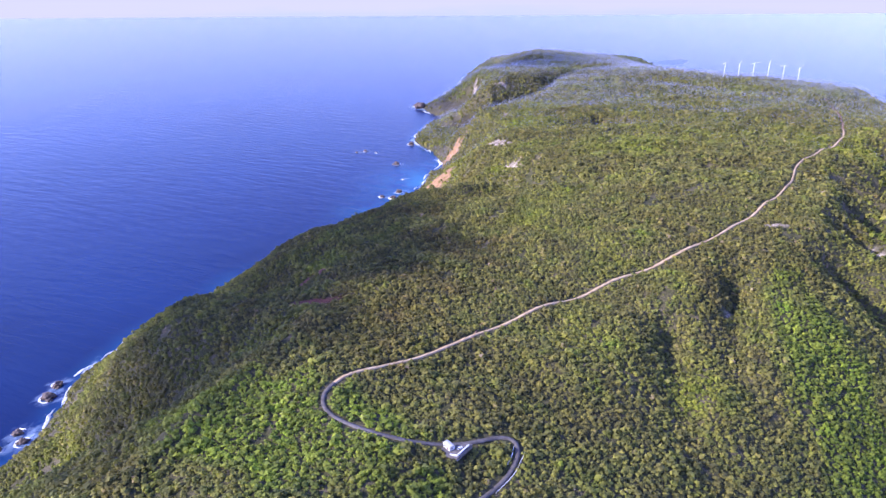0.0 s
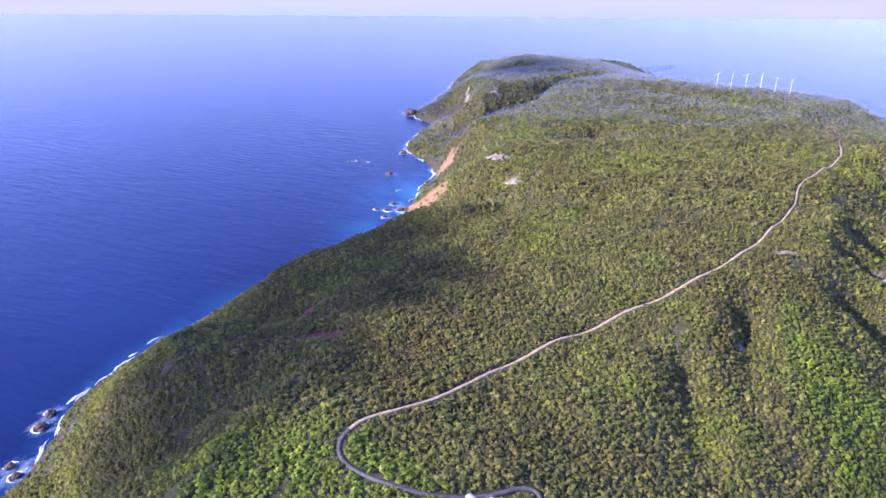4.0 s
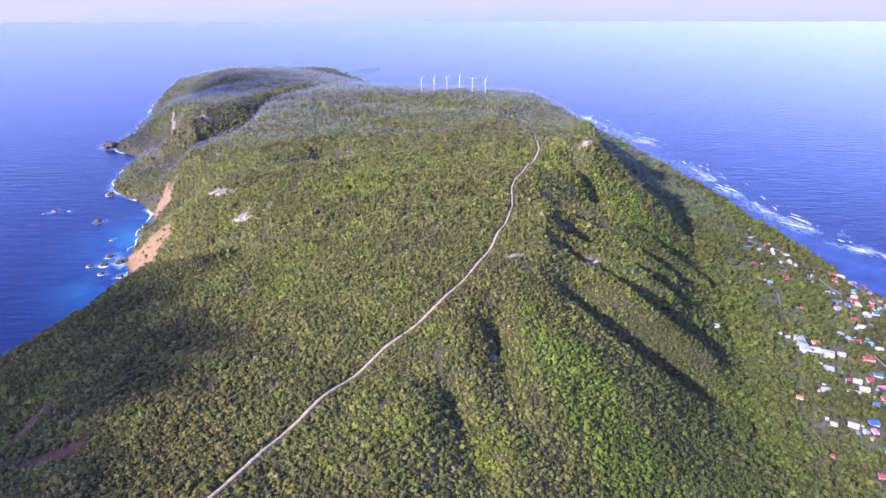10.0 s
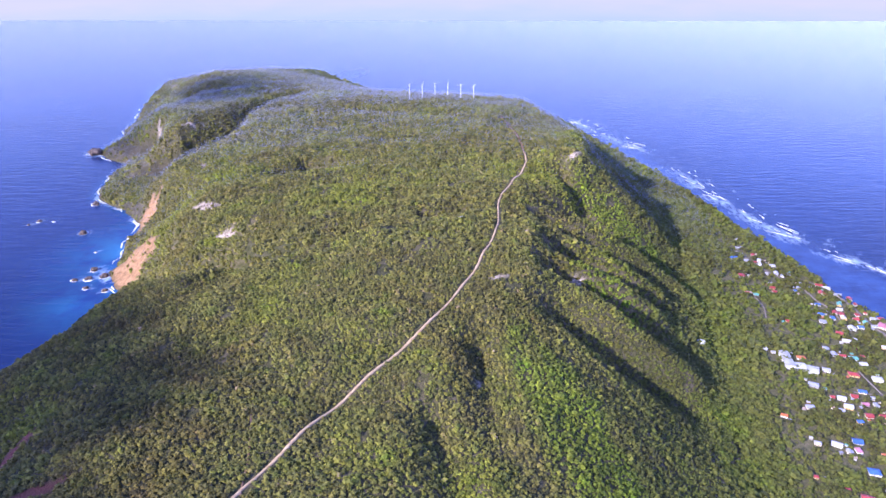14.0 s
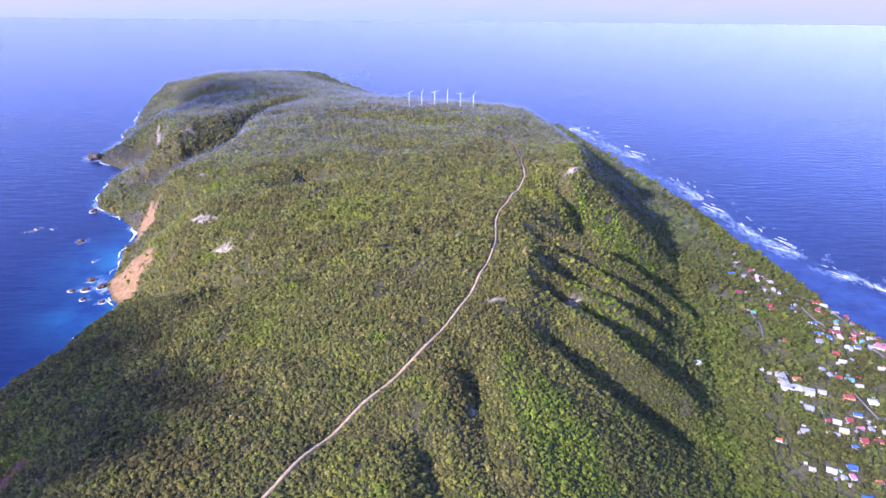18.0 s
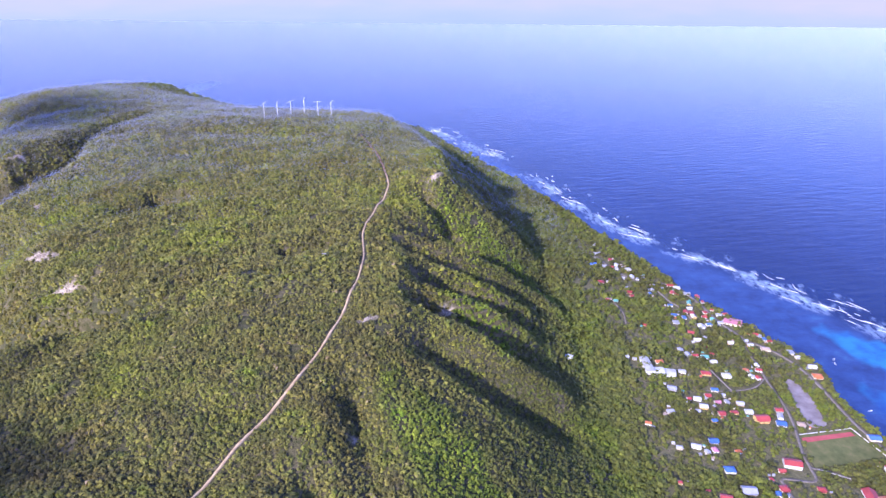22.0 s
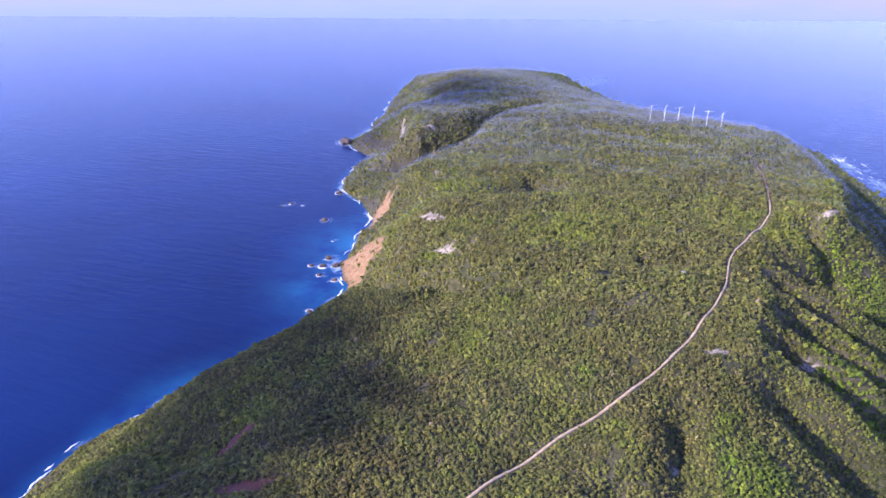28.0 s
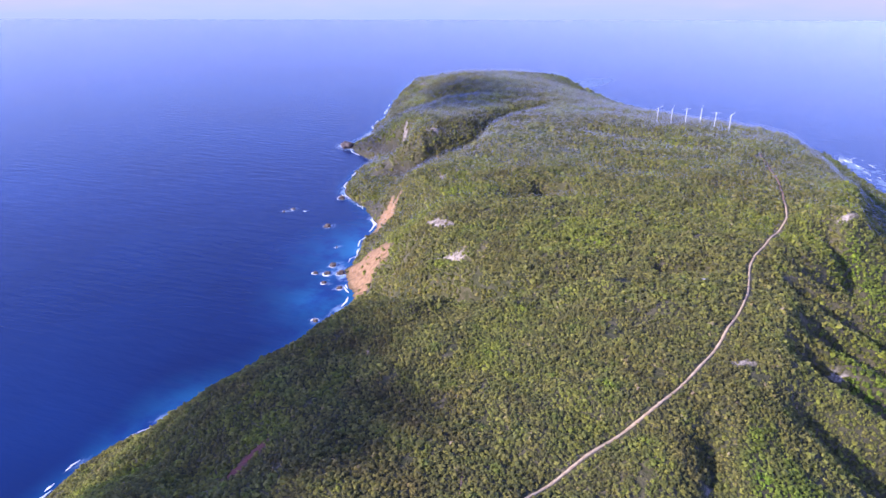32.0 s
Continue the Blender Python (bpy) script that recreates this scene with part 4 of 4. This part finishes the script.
# ---- the hairpin and its viewpoint ----
hx, hy = -170, 366
hz = max(ground_at(hx + a, hy + b) for a in (-6, 0, 12) for b in (-8, 0, 5)) + 0.3
pad = tagged(root("parking_pad", hx + 4, hy - 1, hz, 0), "worn paved parking pad beside the hairpin", "parking pad")
bm = bmesh.new()
ring = [(-9, -1), (-6, 3), (0, 6), (6, 13), (10, 12), (6, -6), (-2, -7)]
solid(bm, [(a, b, 0) for a, b in ring] + [(a, b, -3) for a, b in ring], [tuple(range(7))[::1], *[(i, i + 7, (i + 1) % 7 + 7, (i + 1) % 7) for i in range(7)]])
bmesh.ops.recalc_face_normals(bm, faces=bm.faces)
part("slab", bm, ASPHALT, pad)

hut = root("viewpoint_hut", hx, hy + 1, hz, -28)
tagged(hut, "white hut with a rounded vaulted roof at the viewpoint", "hut")
part("wall", block(0, 0, -0.5, 7.2, 4.6, 2.9), WHITE, hut)
bm = bmesh.new()
rows = []
for k in range(9):
    a = math.pi * k / 8
    rows.append([bm.verts.new((s * 3.9, -2.6 * math.cos(a), 2.4 + 1.5 * math.sin(a))) for s in (-1, 1)])
for a, b in zip(rows, rows[1:]):
    bm.faces.new((a[0], a[1], b[1], b[0]))
bm.faces.new([r[0] for r in rows][::-1])
bm.faces.new([r[1] for r in rows])
part("roof", bm, ROOFS[0], hut, "white vaulted metal roof")
opening("door", 1.0, -2.3, 0, 1.1, 0.1, 2.05, hut, WOOD)
opening("window", -1.8, -2.3, 1.0, 1.2, 0.1, 1.0, hut)
opening("window", 3.6, 0, 1.0, 0.1, 1.2, 1.0, hut)


def low_wall(name, course, tall, thick, material, label, category, lift=0.0, base=None):
    """A masonry wall along a course, following the ground, with a coping."""
    ob = root(name, course[0][0], course[0][1], ground_at(*course[0]))
    tagged(ob, label, category)
    line = [Vector(p) for p in course]
    for a, b in zip(line, line[1:]):
        n = max(1, int((b - a).length / 12))
        for k in range(n):
            p, q = a.lerp(b, k / n), a.lerp(b, (k + 1) / n)
            m = (p + q) / 2
            z = base if base is not None else min(ground_at(*p), ground_at(*q), ground_at(*m))
            turn = math.degrees(math.atan2(q.y - p.y, q.x - p.x))
            o = ob.matrix_basis.translation
            panel = part("wall_section", block(m.x - o.x, m.y - o.y, z - o.z - 0.6, (q - p).length, thick, tall + 0.6 + lift, turn), material, ob)
            part("coping", block(m.x - o.x, m.y - o.y, z - o.z + tall + lift, (q - p).length + 0.02, thick + 0.12, 0.1, turn), material, panel)
    return ob


low_wall("parapet", [(hx + 4, hy - 6), (hx + 9, hy - 5), (hx + 12, hy + 9)], 1.0, 0.7, WHITE, "low white parapet wall round the viewpoint", "parapet", base=hz)


def car(x, y, z, turn, material, words):
    ob = root("car", x, y, z, turn)
    tagged(ob, words, "car")
    bm = box(bmesh.new(), 0, 0, 0.35, 4.1, 1.7, 0.6)
    bmesh.ops.bevel(bm, geom=bm.edges[:], offset=0.12, segments=2, affect="EDGES")
    part("body", bm, material, ob)
    bm = solid(bmesh.new(), [(-1.7, -0.78, 0.93), (1.0, -0.78, 0.93), (1.0, 0.78, 0.93), (-1.7, 0.78, 0.93), (-1.4, -0.66, 1.5), (0.4, -0.66, 1.5), (0.4, 0.66, 1.5), (-1.4, 0.66, 1.5)],
               [(3, 2, 1, 0), (4, 5, 6, 7), (0, 1, 5, 4), (1, 2, 6, 5), (2, 3, 7, 6), (3, 0, 4, 7)])
    part("cabin", bm, GLASS, ob, "dark glazed cabin")
    part("roof_panel", block(-0.5, 0, 1.49, 1.8, 1.3, 0.05), material, ob)
    for sx in (-1.25, 1.25):
        for sy in (-0.8, 0.8):
            part("wheel", tube(bmesh.new(), (sx, sy - 0.1, 0.33), (sx, sy + 0.1, 0.33), 0.33, 0.33, 14), TYRE, ob)
    return ob


car(hx + 7.5, hy + 3, hz, 60, WHITE, "white car parked on the pad by the viewpoint hut")


def guard_rail(course, label):
    ob = root("guard_rail", course[0][0], course[0][1], ground_at(*course[0]))
    tagged(ob, label, "guard rail", "guard rails of the hairpin")
    o = ob.matrix_basis.translation
    line = spline(course, 3.0)
    for p in line:
        part("post", block(p.x - o.x, p.y - o.y, ground_at(*p) - o.z - 0.4, 0.2, 0.2, 2.3), STEEL, ob)
    for p, q in zip(line, line[1:]):
        a, b = Vector((p.x, p.y, ground_at(*p) + 1.7)) - o, Vector((q.x, q.y, ground_at(*q) + 1.7)) - o
        part("rail", tube(bmesh.new(), a, b, 0.2, 0.2, 6), STEEL, ob)


guard_rail([(-122.8, 398), (-122.4, 388), (-122.6, 374), (-127.5, 352)], "white steel guard rail on the outside of the hairpin")
guard_rail([(-131.5, 397), (-129.6, 388), (-129.6, 380)], "white steel guard rail on the inside of the hairpin")

cottage = root("cottage", -18, 1068, ground_at(-18, 1068), 20)
tagged(cottage, "small white cottage alone in the scrub near the dirt road", "cottage")
part("wall", gable_walls(6.5, 5, 2.6, 1.3), WHITE, cottage)
part("roof", gable_roof(6.5, 5, 2.7, 1.3), ROOFS[0], cottage)
opening("door", 0, -2.5, 0, 1.0, 0.1, 2.0, cottage, WOOD)
opening("window", 2.0, -2.5, 1.0, 1.0, 0.1, 1.0, cottage)


# ---- the village on the south shore ----
rng = random.Random(7)
for row in HOUSES:
    house(*row, rng)

def shed(x, y, w, colour, turn):
    """A lean-to in a yard: boarded walls, a sloping sheet roof and a door."""
    d, h = w * 0.75, 2.2
    ob = root("shed", x, y, ground_at(x, y) + 0.15, turn)
    tagged(ob, f"small yard shed with a {ROOF_WORDS[colour]} sheet roof", "shed", "yard sheds")
    part("wall", block(0, 0, -0.8, w, d, h + 0.8), rng.choice([CONCRETE, CREAM, WOOD]), ob)
    bm = bmesh.new()
    a, b = w / 2 + 0.3, d / 2 + 0.3
    solid(bm, [(-a, -b, h), (a, -b, h), (a, b, h + 0.5), (-a, b, h + 0.5), (-a, -b, h + 0.12), (a, -b, h + 0.12), (a, b, h + 0.62), (-a, b, h + 0.62)],
          [(3, 2, 1, 0), (4, 5, 6, 7), (0, 1, 5, 4), (1, 2, 6, 5), (2, 3, 7, 6), (3, 0, 4, 7)])
    part("roof", bm, ROOFS[colour], ob)
    opening("door", 0, -d / 2, 0, 0.9, 0.08, 1.9, ob, WOOD)


for x, y, w, _ in HOUSES:
    for _ in range(rng.choice([0, 1, 1, 2])):
        a, q = rng.uniform(0, math.tau), 0.6 * w + rng.uniform(4, 8)
        px, py = x + q * math.cos(a), y + q * math.sin(a)
        if all(math.hypot(px - h[0], py - h[1]) > 0.62 * h[2] + 3 for h in HOUSES) and ground_at(px, py) > 1.5 and not inside(np.array(px), np.array(py), FIELD) \
                and not inside(np.array(px), np.array(py), POND) and all(course_distance(np.array(px), np.array(py), c)[0] > 5 for c in VILLAGE_ROADS):
            shed(px, py, rng.uniform(2.8, 5.2), rng.choice([5, 5, 7, 4, 3, 0]), rng.uniform(-30, 60))

# the school: three white blocks
for x, y, w, d, h, turn, words in ((478, 971, 40, 13, 6.5, 82, "long white two-storey school block"), (487, 957, 24, 15, 4.5, -12, "white school hall with a low roof"),
                                   (505, 951, 22, 17, 4.0, -25, "white school annex with a pale roof")):
    ob = root("school_block", x, y, ground_at(x, y) + 0.3, turn)
    tagged(ob, words, "school building", "school buildings")
    part("wall", gable_walls(w, d, h, 1.2), WHITE, ob)
    part("roof", gable_roof(w, d, h + 0.1, 1.2, 0.8), ROOFS[0], ob, "white metal roof")
    n = int(w / 4)
    for k in range(n):
        for floor in range(2 if h > 6 else 1):
            opening("window", (k + 0.5) * w / n - w / 2, -d / 2, 1.0 + 3.0 * floor, 1.8, 0.1, 1.2, ob)
    opening("door", w / 2, 0, 0, 0.1, 1.6, 2.1, ob, WOOD)

# the market hall on the shore
ob = root("market_hall", 712, 1098, ground_at(712, 1098) + 0.3, -35)
tagged(ob, "large hall on the shore with a pale pinkish metal roof", "hall")
part("wall", gable_walls(30, 20, 4.5, 2.2), CREAM, ob)
part("roof", gable_roof(30, 20, 4.6, 2.2, 1.0), ROOFS[6], ob, "faded pink metal roof")
for k in range(5):
    opening("window", -12 + 6 * k, -10, 1.2, 2.2, 0.1, 1.4, ob)
opening("door", 15, 0, 0, 0.1, 3.0, 2.6, ob, WOOD)

# the round water tank half-way down the slope
ob = root("water_tank", 350, 988, ground_at(350, 988), 0)
tagged(ob, "round pale concrete water tank among the trees", "water tank")
part("wall", tube(bmesh.new(), (0, 0, -3), (0, 0, 5), 6.5, 6.5, 32), CONCRETE, ob)
part("lid", tube(bmesh.new(), (0, 0, 5), (0, 0, 5.9), 6.8, 0.6, 32), WHITE, ob)
part("hatch", block(3.0, 0, 5.2, 1.0, 1.0, 0.6), STEEL, ob)


def sheet(name, ring, lift, material, label, category, kind="structure", cells=14):
    """A thin slab over four corners that follows the ground."""
    a, b, c, d = [Vector(p) for p in ring]
    verts, faces = [], []
    for j in range(cells + 1):
        for i in range(cells + 1):
            p = a.lerp(b, i / cells).lerp(d.lerp(c, i / cells), j / cells)
            verts.append((p.x, p.y, ground_at(p.x, p.y) + lift))
    n = cells + 1
    faces = [(j * n + i, j * n + i + 1, (j + 1) * n + i + 1, (j + 1) * n + i) for j in range(cells) for i in range(cells)]
    me = quick_mesh(name, np.array(verts), np.array(faces)[:, ::-1])
    me.materials.append(material)
    return tagged(new(name, me), label, category, kind=kind)


sheet("sports_field", FIELD, 0.6, TURF, "worn grass sports field with bare patches", "sports field")
sheet("running_track", [(626, 784.5), (709, 787.5), (710, 779), (622, 774.5)], 0.85, TRACK, "red running straight along the field's edge", "running track")
low_wall("field_wall", [(628, 792), (716, 795), (724, 727)], 1.2, 0.5, WHITE, "long low white wall round the sports field", "wall")
low_wall("field_wall", [(603, 727), (640, 700)], 1.0, 0.5, CONCRETE, "low concrete wall below the sports field", "wall")

cx, cy = np.mean(POND, axis=0)
rim = [Vector(p) for p in spline(POND + POND[:1], 4.0)][:-1]
pts = [(cx, cy, 0)] + [(cx + (p.x - cx) * k, cy + (p.y - cy) * k, 0) for k in (0.35, 0.7, 1.0) for p in rim]
n = len(rim)
tris = [(0, 1 + i, 1 + (i + 1) % n) for i in range(n)]
for r in range(2):
    for i in range(n):
        p, q, s, t = 1 + r * n + i, 1 + r * n + (i + 1) % n, 1 + (r + 1) * n + i, 1 + (r + 1) * n + (i + 1) % n
        tris += [(p, s, t), (p, t, q)]
me = quick_mesh("pond", np.array([(a, b, ground_at(a, b) + 0.55) for a, b, _ in pts]), np.array(tris))
me.materials.append(MUD)
tagged(new("pond", me), "dried-out brownish salt pond behind the beach", "pond", kind="structure")

for k, course in enumerate(VILLAGE_ROADS):
    wide = (5.0, 3.6, 2.6, 2.6, 3.0, 2.2, 2.6)[k]
    tagged(ribbon("street", course, wide, STREET, 0.5, wobble=0.08), "pale narrow village street", "street", kind="structure")


# ---- boats in the lagoon ----
def boat(x, y, turn, long):
    ob = root("boat", x, y, 0.0, turn)
    tagged(ob, "small white fishing boat lying in the lagoon", "boat", "boats in the lagoon")
    bm = bmesh.new()
    rows = []
    for k in range(7):
        t = k / 6
        half = 0.19 * long * math.sin(math.pi * min(1, 0.35 + 0.65 * (1 - t))) if k < 6 else 0.02
        xk = long * (t - 0.5)
        rows.append([bm.verts.new(p) for p in ((xk, -half, 0.75 + 0.3 * t), (xk, -0.55 * half, -0.3), (xk, 0.55 * half, -0.3), (xk, half, 0.75 + 0.3 * t))])
    for a, b in zip(rows, rows[1:]):
        for i in range(3):
            bm.faces.new((a[i], b[i], b[i + 1], a[i + 1]))
        bm.faces.new((a[0], a[3], b[3], b[0]))
    bm.faces.new(rows[0])
    part("hull", bm, WHITE, ob)
    part("cabin", block(-0.1 * long, 0, 0.8, 0.25 * long, 0.2 * long, 1.0), ROOFS[2], ob)


boat(818, 962, 40, 8.0)
boat(812, 950, 75, 6.5)
boat(778, 829, -10, 6.5)


# ---- rocks ----
def boulder(bm, x, y, z, r, rng, squash=0.8, detail=2):
    made = bmesh.ops.create_icosphere(bm, subdivisions=detail, radius=r)["verts"]
    off = Vector((rng.uniform(0, 99), rng.uniform(0, 99), rng.uniform(0, 99)))
    for v in made:
        k = 1 + 0.45 * noise.noise(v.co / r * 1.3 + off) + 0.25 * noise.noise(v.co / r * 3.1 + off)
        v.co = Vector((v.co.x * k + x, v.co.y * k + y, v.co.z * k * squash + z))
    return bm


rng = random.Random(11)
for x, y, r in SEA_ROCKS:
    bm = bmesh.new()
    r = 0.78 * r
    boulder(bm, 0, 0, 0.15 * r, r * 0.7, rng, 0.75, 3)
    for _ in range(3):
        a = rng.uniform(0, math.tau)
        boulder(bm, 0.7 * r * math.cos(a), 0.7 * r * math.sin(a), 0, r * rng.uniform(0.25, 0.45), rng, 0.7)
    ob = root("sea_rock", x, y, 0.0)
    tagged(ob, "jagged brown rock standing in the surf" if r < 20 else "tall dark rock stack at the foot of the headland", "rock", "rocks off the shore")
    part("rock", bm, SEA_ROCK, ob)

for x, y, long, short, turn in OUTCROPS:
    bm = bmesh.new()
    c, s = math.cos(radians(turn)), math.sin(radians(turn))
    z0 = ground_at(x, y)
    for _ in range(int(10 + long * 0.9)):
        u, v = rng.gauss(0, 0.42) * long, rng.gauss(0, 0.42) * short
        px, py = u * c - v * s, u * s + v * c
        r = rng.uniform(0.8, 2.6) if long > 20 else rng.uniform(0.4, 1.2)
        boulder(bm, px, py, ground_at(x + px, y + py) - z0 + 0.3 * r, r, rng, 0.7, 1)
    ob = root("rock_outcrop", x, y, z0)
    tagged(ob, "pale broken limestone showing through the scrub", "rock outcrop", "limestone outcrops")
    tagged(part("rubble", bm, LIMESTONE, ob), kind="stuff")


# ---- clouds added out of view, behind and beside the flight, to cast shade ----
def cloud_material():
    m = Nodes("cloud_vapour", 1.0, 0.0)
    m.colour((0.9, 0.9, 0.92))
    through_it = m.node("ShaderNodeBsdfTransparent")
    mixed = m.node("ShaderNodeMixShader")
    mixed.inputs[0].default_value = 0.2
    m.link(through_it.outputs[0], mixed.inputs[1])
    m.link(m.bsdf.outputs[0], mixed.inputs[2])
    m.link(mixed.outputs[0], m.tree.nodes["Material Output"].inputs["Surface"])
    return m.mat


def shade_cloud(x, y, z, long, wide, tall, rng, puffs=40):
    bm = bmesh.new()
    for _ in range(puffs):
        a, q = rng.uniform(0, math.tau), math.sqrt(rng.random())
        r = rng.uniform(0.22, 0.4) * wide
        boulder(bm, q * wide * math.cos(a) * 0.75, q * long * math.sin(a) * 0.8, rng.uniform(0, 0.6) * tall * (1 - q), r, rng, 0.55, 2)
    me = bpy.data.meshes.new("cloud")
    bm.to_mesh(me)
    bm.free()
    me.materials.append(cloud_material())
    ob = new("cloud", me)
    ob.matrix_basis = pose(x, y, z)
    return tagged(ob, "white fair-weather cloud out of view, added to shade the land", "cloud")


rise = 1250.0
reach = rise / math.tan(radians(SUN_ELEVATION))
# Set up-sun of the north-west slope and the far headland to shade them.
shade_cloud(-535 + SUN_FROM[0] * reach, 590 + SUN_FROM[1] * reach, 170 + rise, 410, 270, 110, random.Random(3), 60)
shade_cloud(-900 + SUN_FROM[0] * reach, 2350 + SUN_FROM[1] * reach, 120 + rise, 520, 330, 150, random.Random(8), 26)



# ---- flecks added in place of distance haze ----
def haze_fleck_material():
    m = Nodes("haze_flecks", 1.0, 0.0)
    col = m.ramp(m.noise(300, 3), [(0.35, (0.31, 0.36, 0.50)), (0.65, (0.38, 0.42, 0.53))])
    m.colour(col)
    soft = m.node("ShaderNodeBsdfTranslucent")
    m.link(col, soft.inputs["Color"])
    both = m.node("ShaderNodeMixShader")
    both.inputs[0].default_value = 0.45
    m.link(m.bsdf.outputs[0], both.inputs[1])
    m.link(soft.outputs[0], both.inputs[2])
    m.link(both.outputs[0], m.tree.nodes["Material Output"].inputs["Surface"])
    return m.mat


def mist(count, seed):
    """Distance haze imitated by loose pale flecks low over the scrub of the island's far half, denser farther out."""
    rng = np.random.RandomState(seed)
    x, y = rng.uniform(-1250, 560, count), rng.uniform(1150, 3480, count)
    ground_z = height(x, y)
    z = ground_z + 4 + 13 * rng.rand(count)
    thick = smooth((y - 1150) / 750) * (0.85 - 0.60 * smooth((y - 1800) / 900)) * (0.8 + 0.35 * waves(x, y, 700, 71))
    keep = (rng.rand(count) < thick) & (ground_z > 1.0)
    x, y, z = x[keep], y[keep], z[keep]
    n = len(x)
    # Fleck size grows with distance to stay under a pixel in the camera's view.
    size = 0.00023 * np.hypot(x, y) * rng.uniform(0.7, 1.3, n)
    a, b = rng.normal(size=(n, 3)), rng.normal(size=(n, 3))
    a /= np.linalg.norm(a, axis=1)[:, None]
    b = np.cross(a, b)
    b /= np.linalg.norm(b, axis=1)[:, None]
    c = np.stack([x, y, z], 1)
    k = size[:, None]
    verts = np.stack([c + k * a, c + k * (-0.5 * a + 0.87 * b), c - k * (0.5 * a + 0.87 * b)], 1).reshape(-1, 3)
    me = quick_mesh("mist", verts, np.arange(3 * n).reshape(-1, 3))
    me.materials.append(haze_fleck_material())
    return tagged(new("mist", me), "small pale flecks over the far plateau, standing in for distance haze", "mist", kind="stuff")


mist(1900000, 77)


# ---- trees of the village ----
def crown_clumps(bm, rng, n, spread, low, high, size):
    for _ in range(n):
        a, q = rng.uniform(0, math.tau), math.sqrt(rng.random()) * spread
        boulder(bm, q * math.cos(a), q * math.sin(a), rng.uniform(low, high) - 0.25 * q, size * rng.uniform(0.6, 1.15), rng, 0.75, 1)
    return bm


def broad_tree(rng):
    ob = root("tree", 0, 0, 0)
    tagged(ob, "round-crowned green shade tree between the houses", "tree", "village trees")
    bm = tube(bmesh.new(), (0, 0, -0.5), (0.2, 0.1, 3.2), 0.38, 0.24, 8)
    for k in range(4):
        a = math.tau * k / 4 + rng.uniform(-.4, .4)
        tube(bm, (0.2, 0.1, 2.8), (1.6 * math.cos(a), 1.6 * math.sin(a), 4.8), 0.17, 0.07, 6)
    part("trunk", bm, BARK, ob)
    part("crown", crown_clumps(bmesh.new(), rng, 22, 2.7, 4.0, 6.4, 1.25), LEAVES, ob)
    return ob


def palm_tree(rng):
    ob = root("palm_tree", 0, 0, 0)
    tagged(ob, "tall coconut palm near the beach", "palm tree", "coconut palms")
    bm, p = bmesh.new(), Vector((0, 0, -0.5))
    for k in range(5):
        q = Vector((0.06 * (k + 1) ** 2, 0.02 * (k + 1) ** 2, 1.7 * (k + 1)))
        tube(bm, p, q, 0.24 - 0.02 * k, 0.22 - 0.02 * k, 8)
        p = q
    part("trunk", bm, BARK, ob)
    bm = bmesh.new()
    for k in range(13):
        a, droop = math.tau * k / 13 + rng.uniform(-.15, .15), rng.uniform(0.5, 1.2)
        rows = []
        for j in range(5):
            t = j / 4
            half = 0.55 * math.sin(math.pi * (0.12 + 0.85 * t))
            c = p + Vector((math.cos(a), math.sin(a), 0)) * 3.4 * t + Vector((0, 0, 0.9 * t - 2.6 * droop * t * t))
            side = Vector((-math.sin(a), math.cos(a), 0)) * half
            rows.append([bm.verts.new(v) for v in (c - side - Vector((0, 0, 0.25)), c, c + side - Vector((0, 0, 0.25)))])
        for x, y in zip(rows, rows[1:]):
            for i in range(2):
                bm.faces.new((x[i], x[i + 1], y[i + 1], y[i]))
    part("crown", bm, PALM_LEAF, ob)
    return ob


def stand(x, y, scale, rng):
    return pose(x, y, ground_at(x, y), 0, 0, rng.uniform(0, 360)) @ Matrix.Diagonal((scale, scale, scale, 1))


rng = random.Random(23)
kinds = [broad_tree(rng) for _ in range(4)]
spots = []
for x, y, w, _ in HOUSES:
    for _ in range(4):
        a, q = rng.uniform(0, math.tau), 0.75 * w + rng.uniform(2, 12)
        px, py = x + q * math.cos(a), y + q * math.sin(a)
        if all(math.hypot(px - h[0], py - h[1]) > 0.7 * h[2] + 2 for h in HOUSES) and not inside(np.array(px), np.array(py), FIELD) \
                and all(course_distance(np.array(px), np.array(py), c)[0] > 5 for c in VILLAGE_ROADS) and ground_at(px, py) > 1.5:
            spots.append((px, py))
for k, (px, py) in enumerate(spots):
    s = rng.uniform(0.7, 1.2)
    if k < 4:
        kinds[k].matrix_basis = stand(px, py, s, rng)
    else:
        t = copy_thing(kinds[k % 4], Matrix.Identity(4))
        t.matrix_basis = stand(px, py, s, rng)

kinds = [palm_tree(rng) for _ in range(2)]
made = 0
for k in range(60):
    py = rng.uniform(640, 1500)
    px = float(section(py)[7]) - rng.uniform(7, 20)
    if any(math.hypot(px - h[0], py - h[1]) < 0.7 * h[2] + 3 for h in HOUSES) or course_distance(np.array(px), np.array(py), VILLAGE_ROADS[0])[0] < 4:
        continue
    s = rng.uniform(0.75, 1.15)
    if made < 2:
        kinds[made].matrix_basis = stand(px, py, s, rng)
    else:
        copy_thing(kinds[made % 2], Matrix.Identity(4)).matrix_basis = stand(px, py, s, rng)
    made += 1
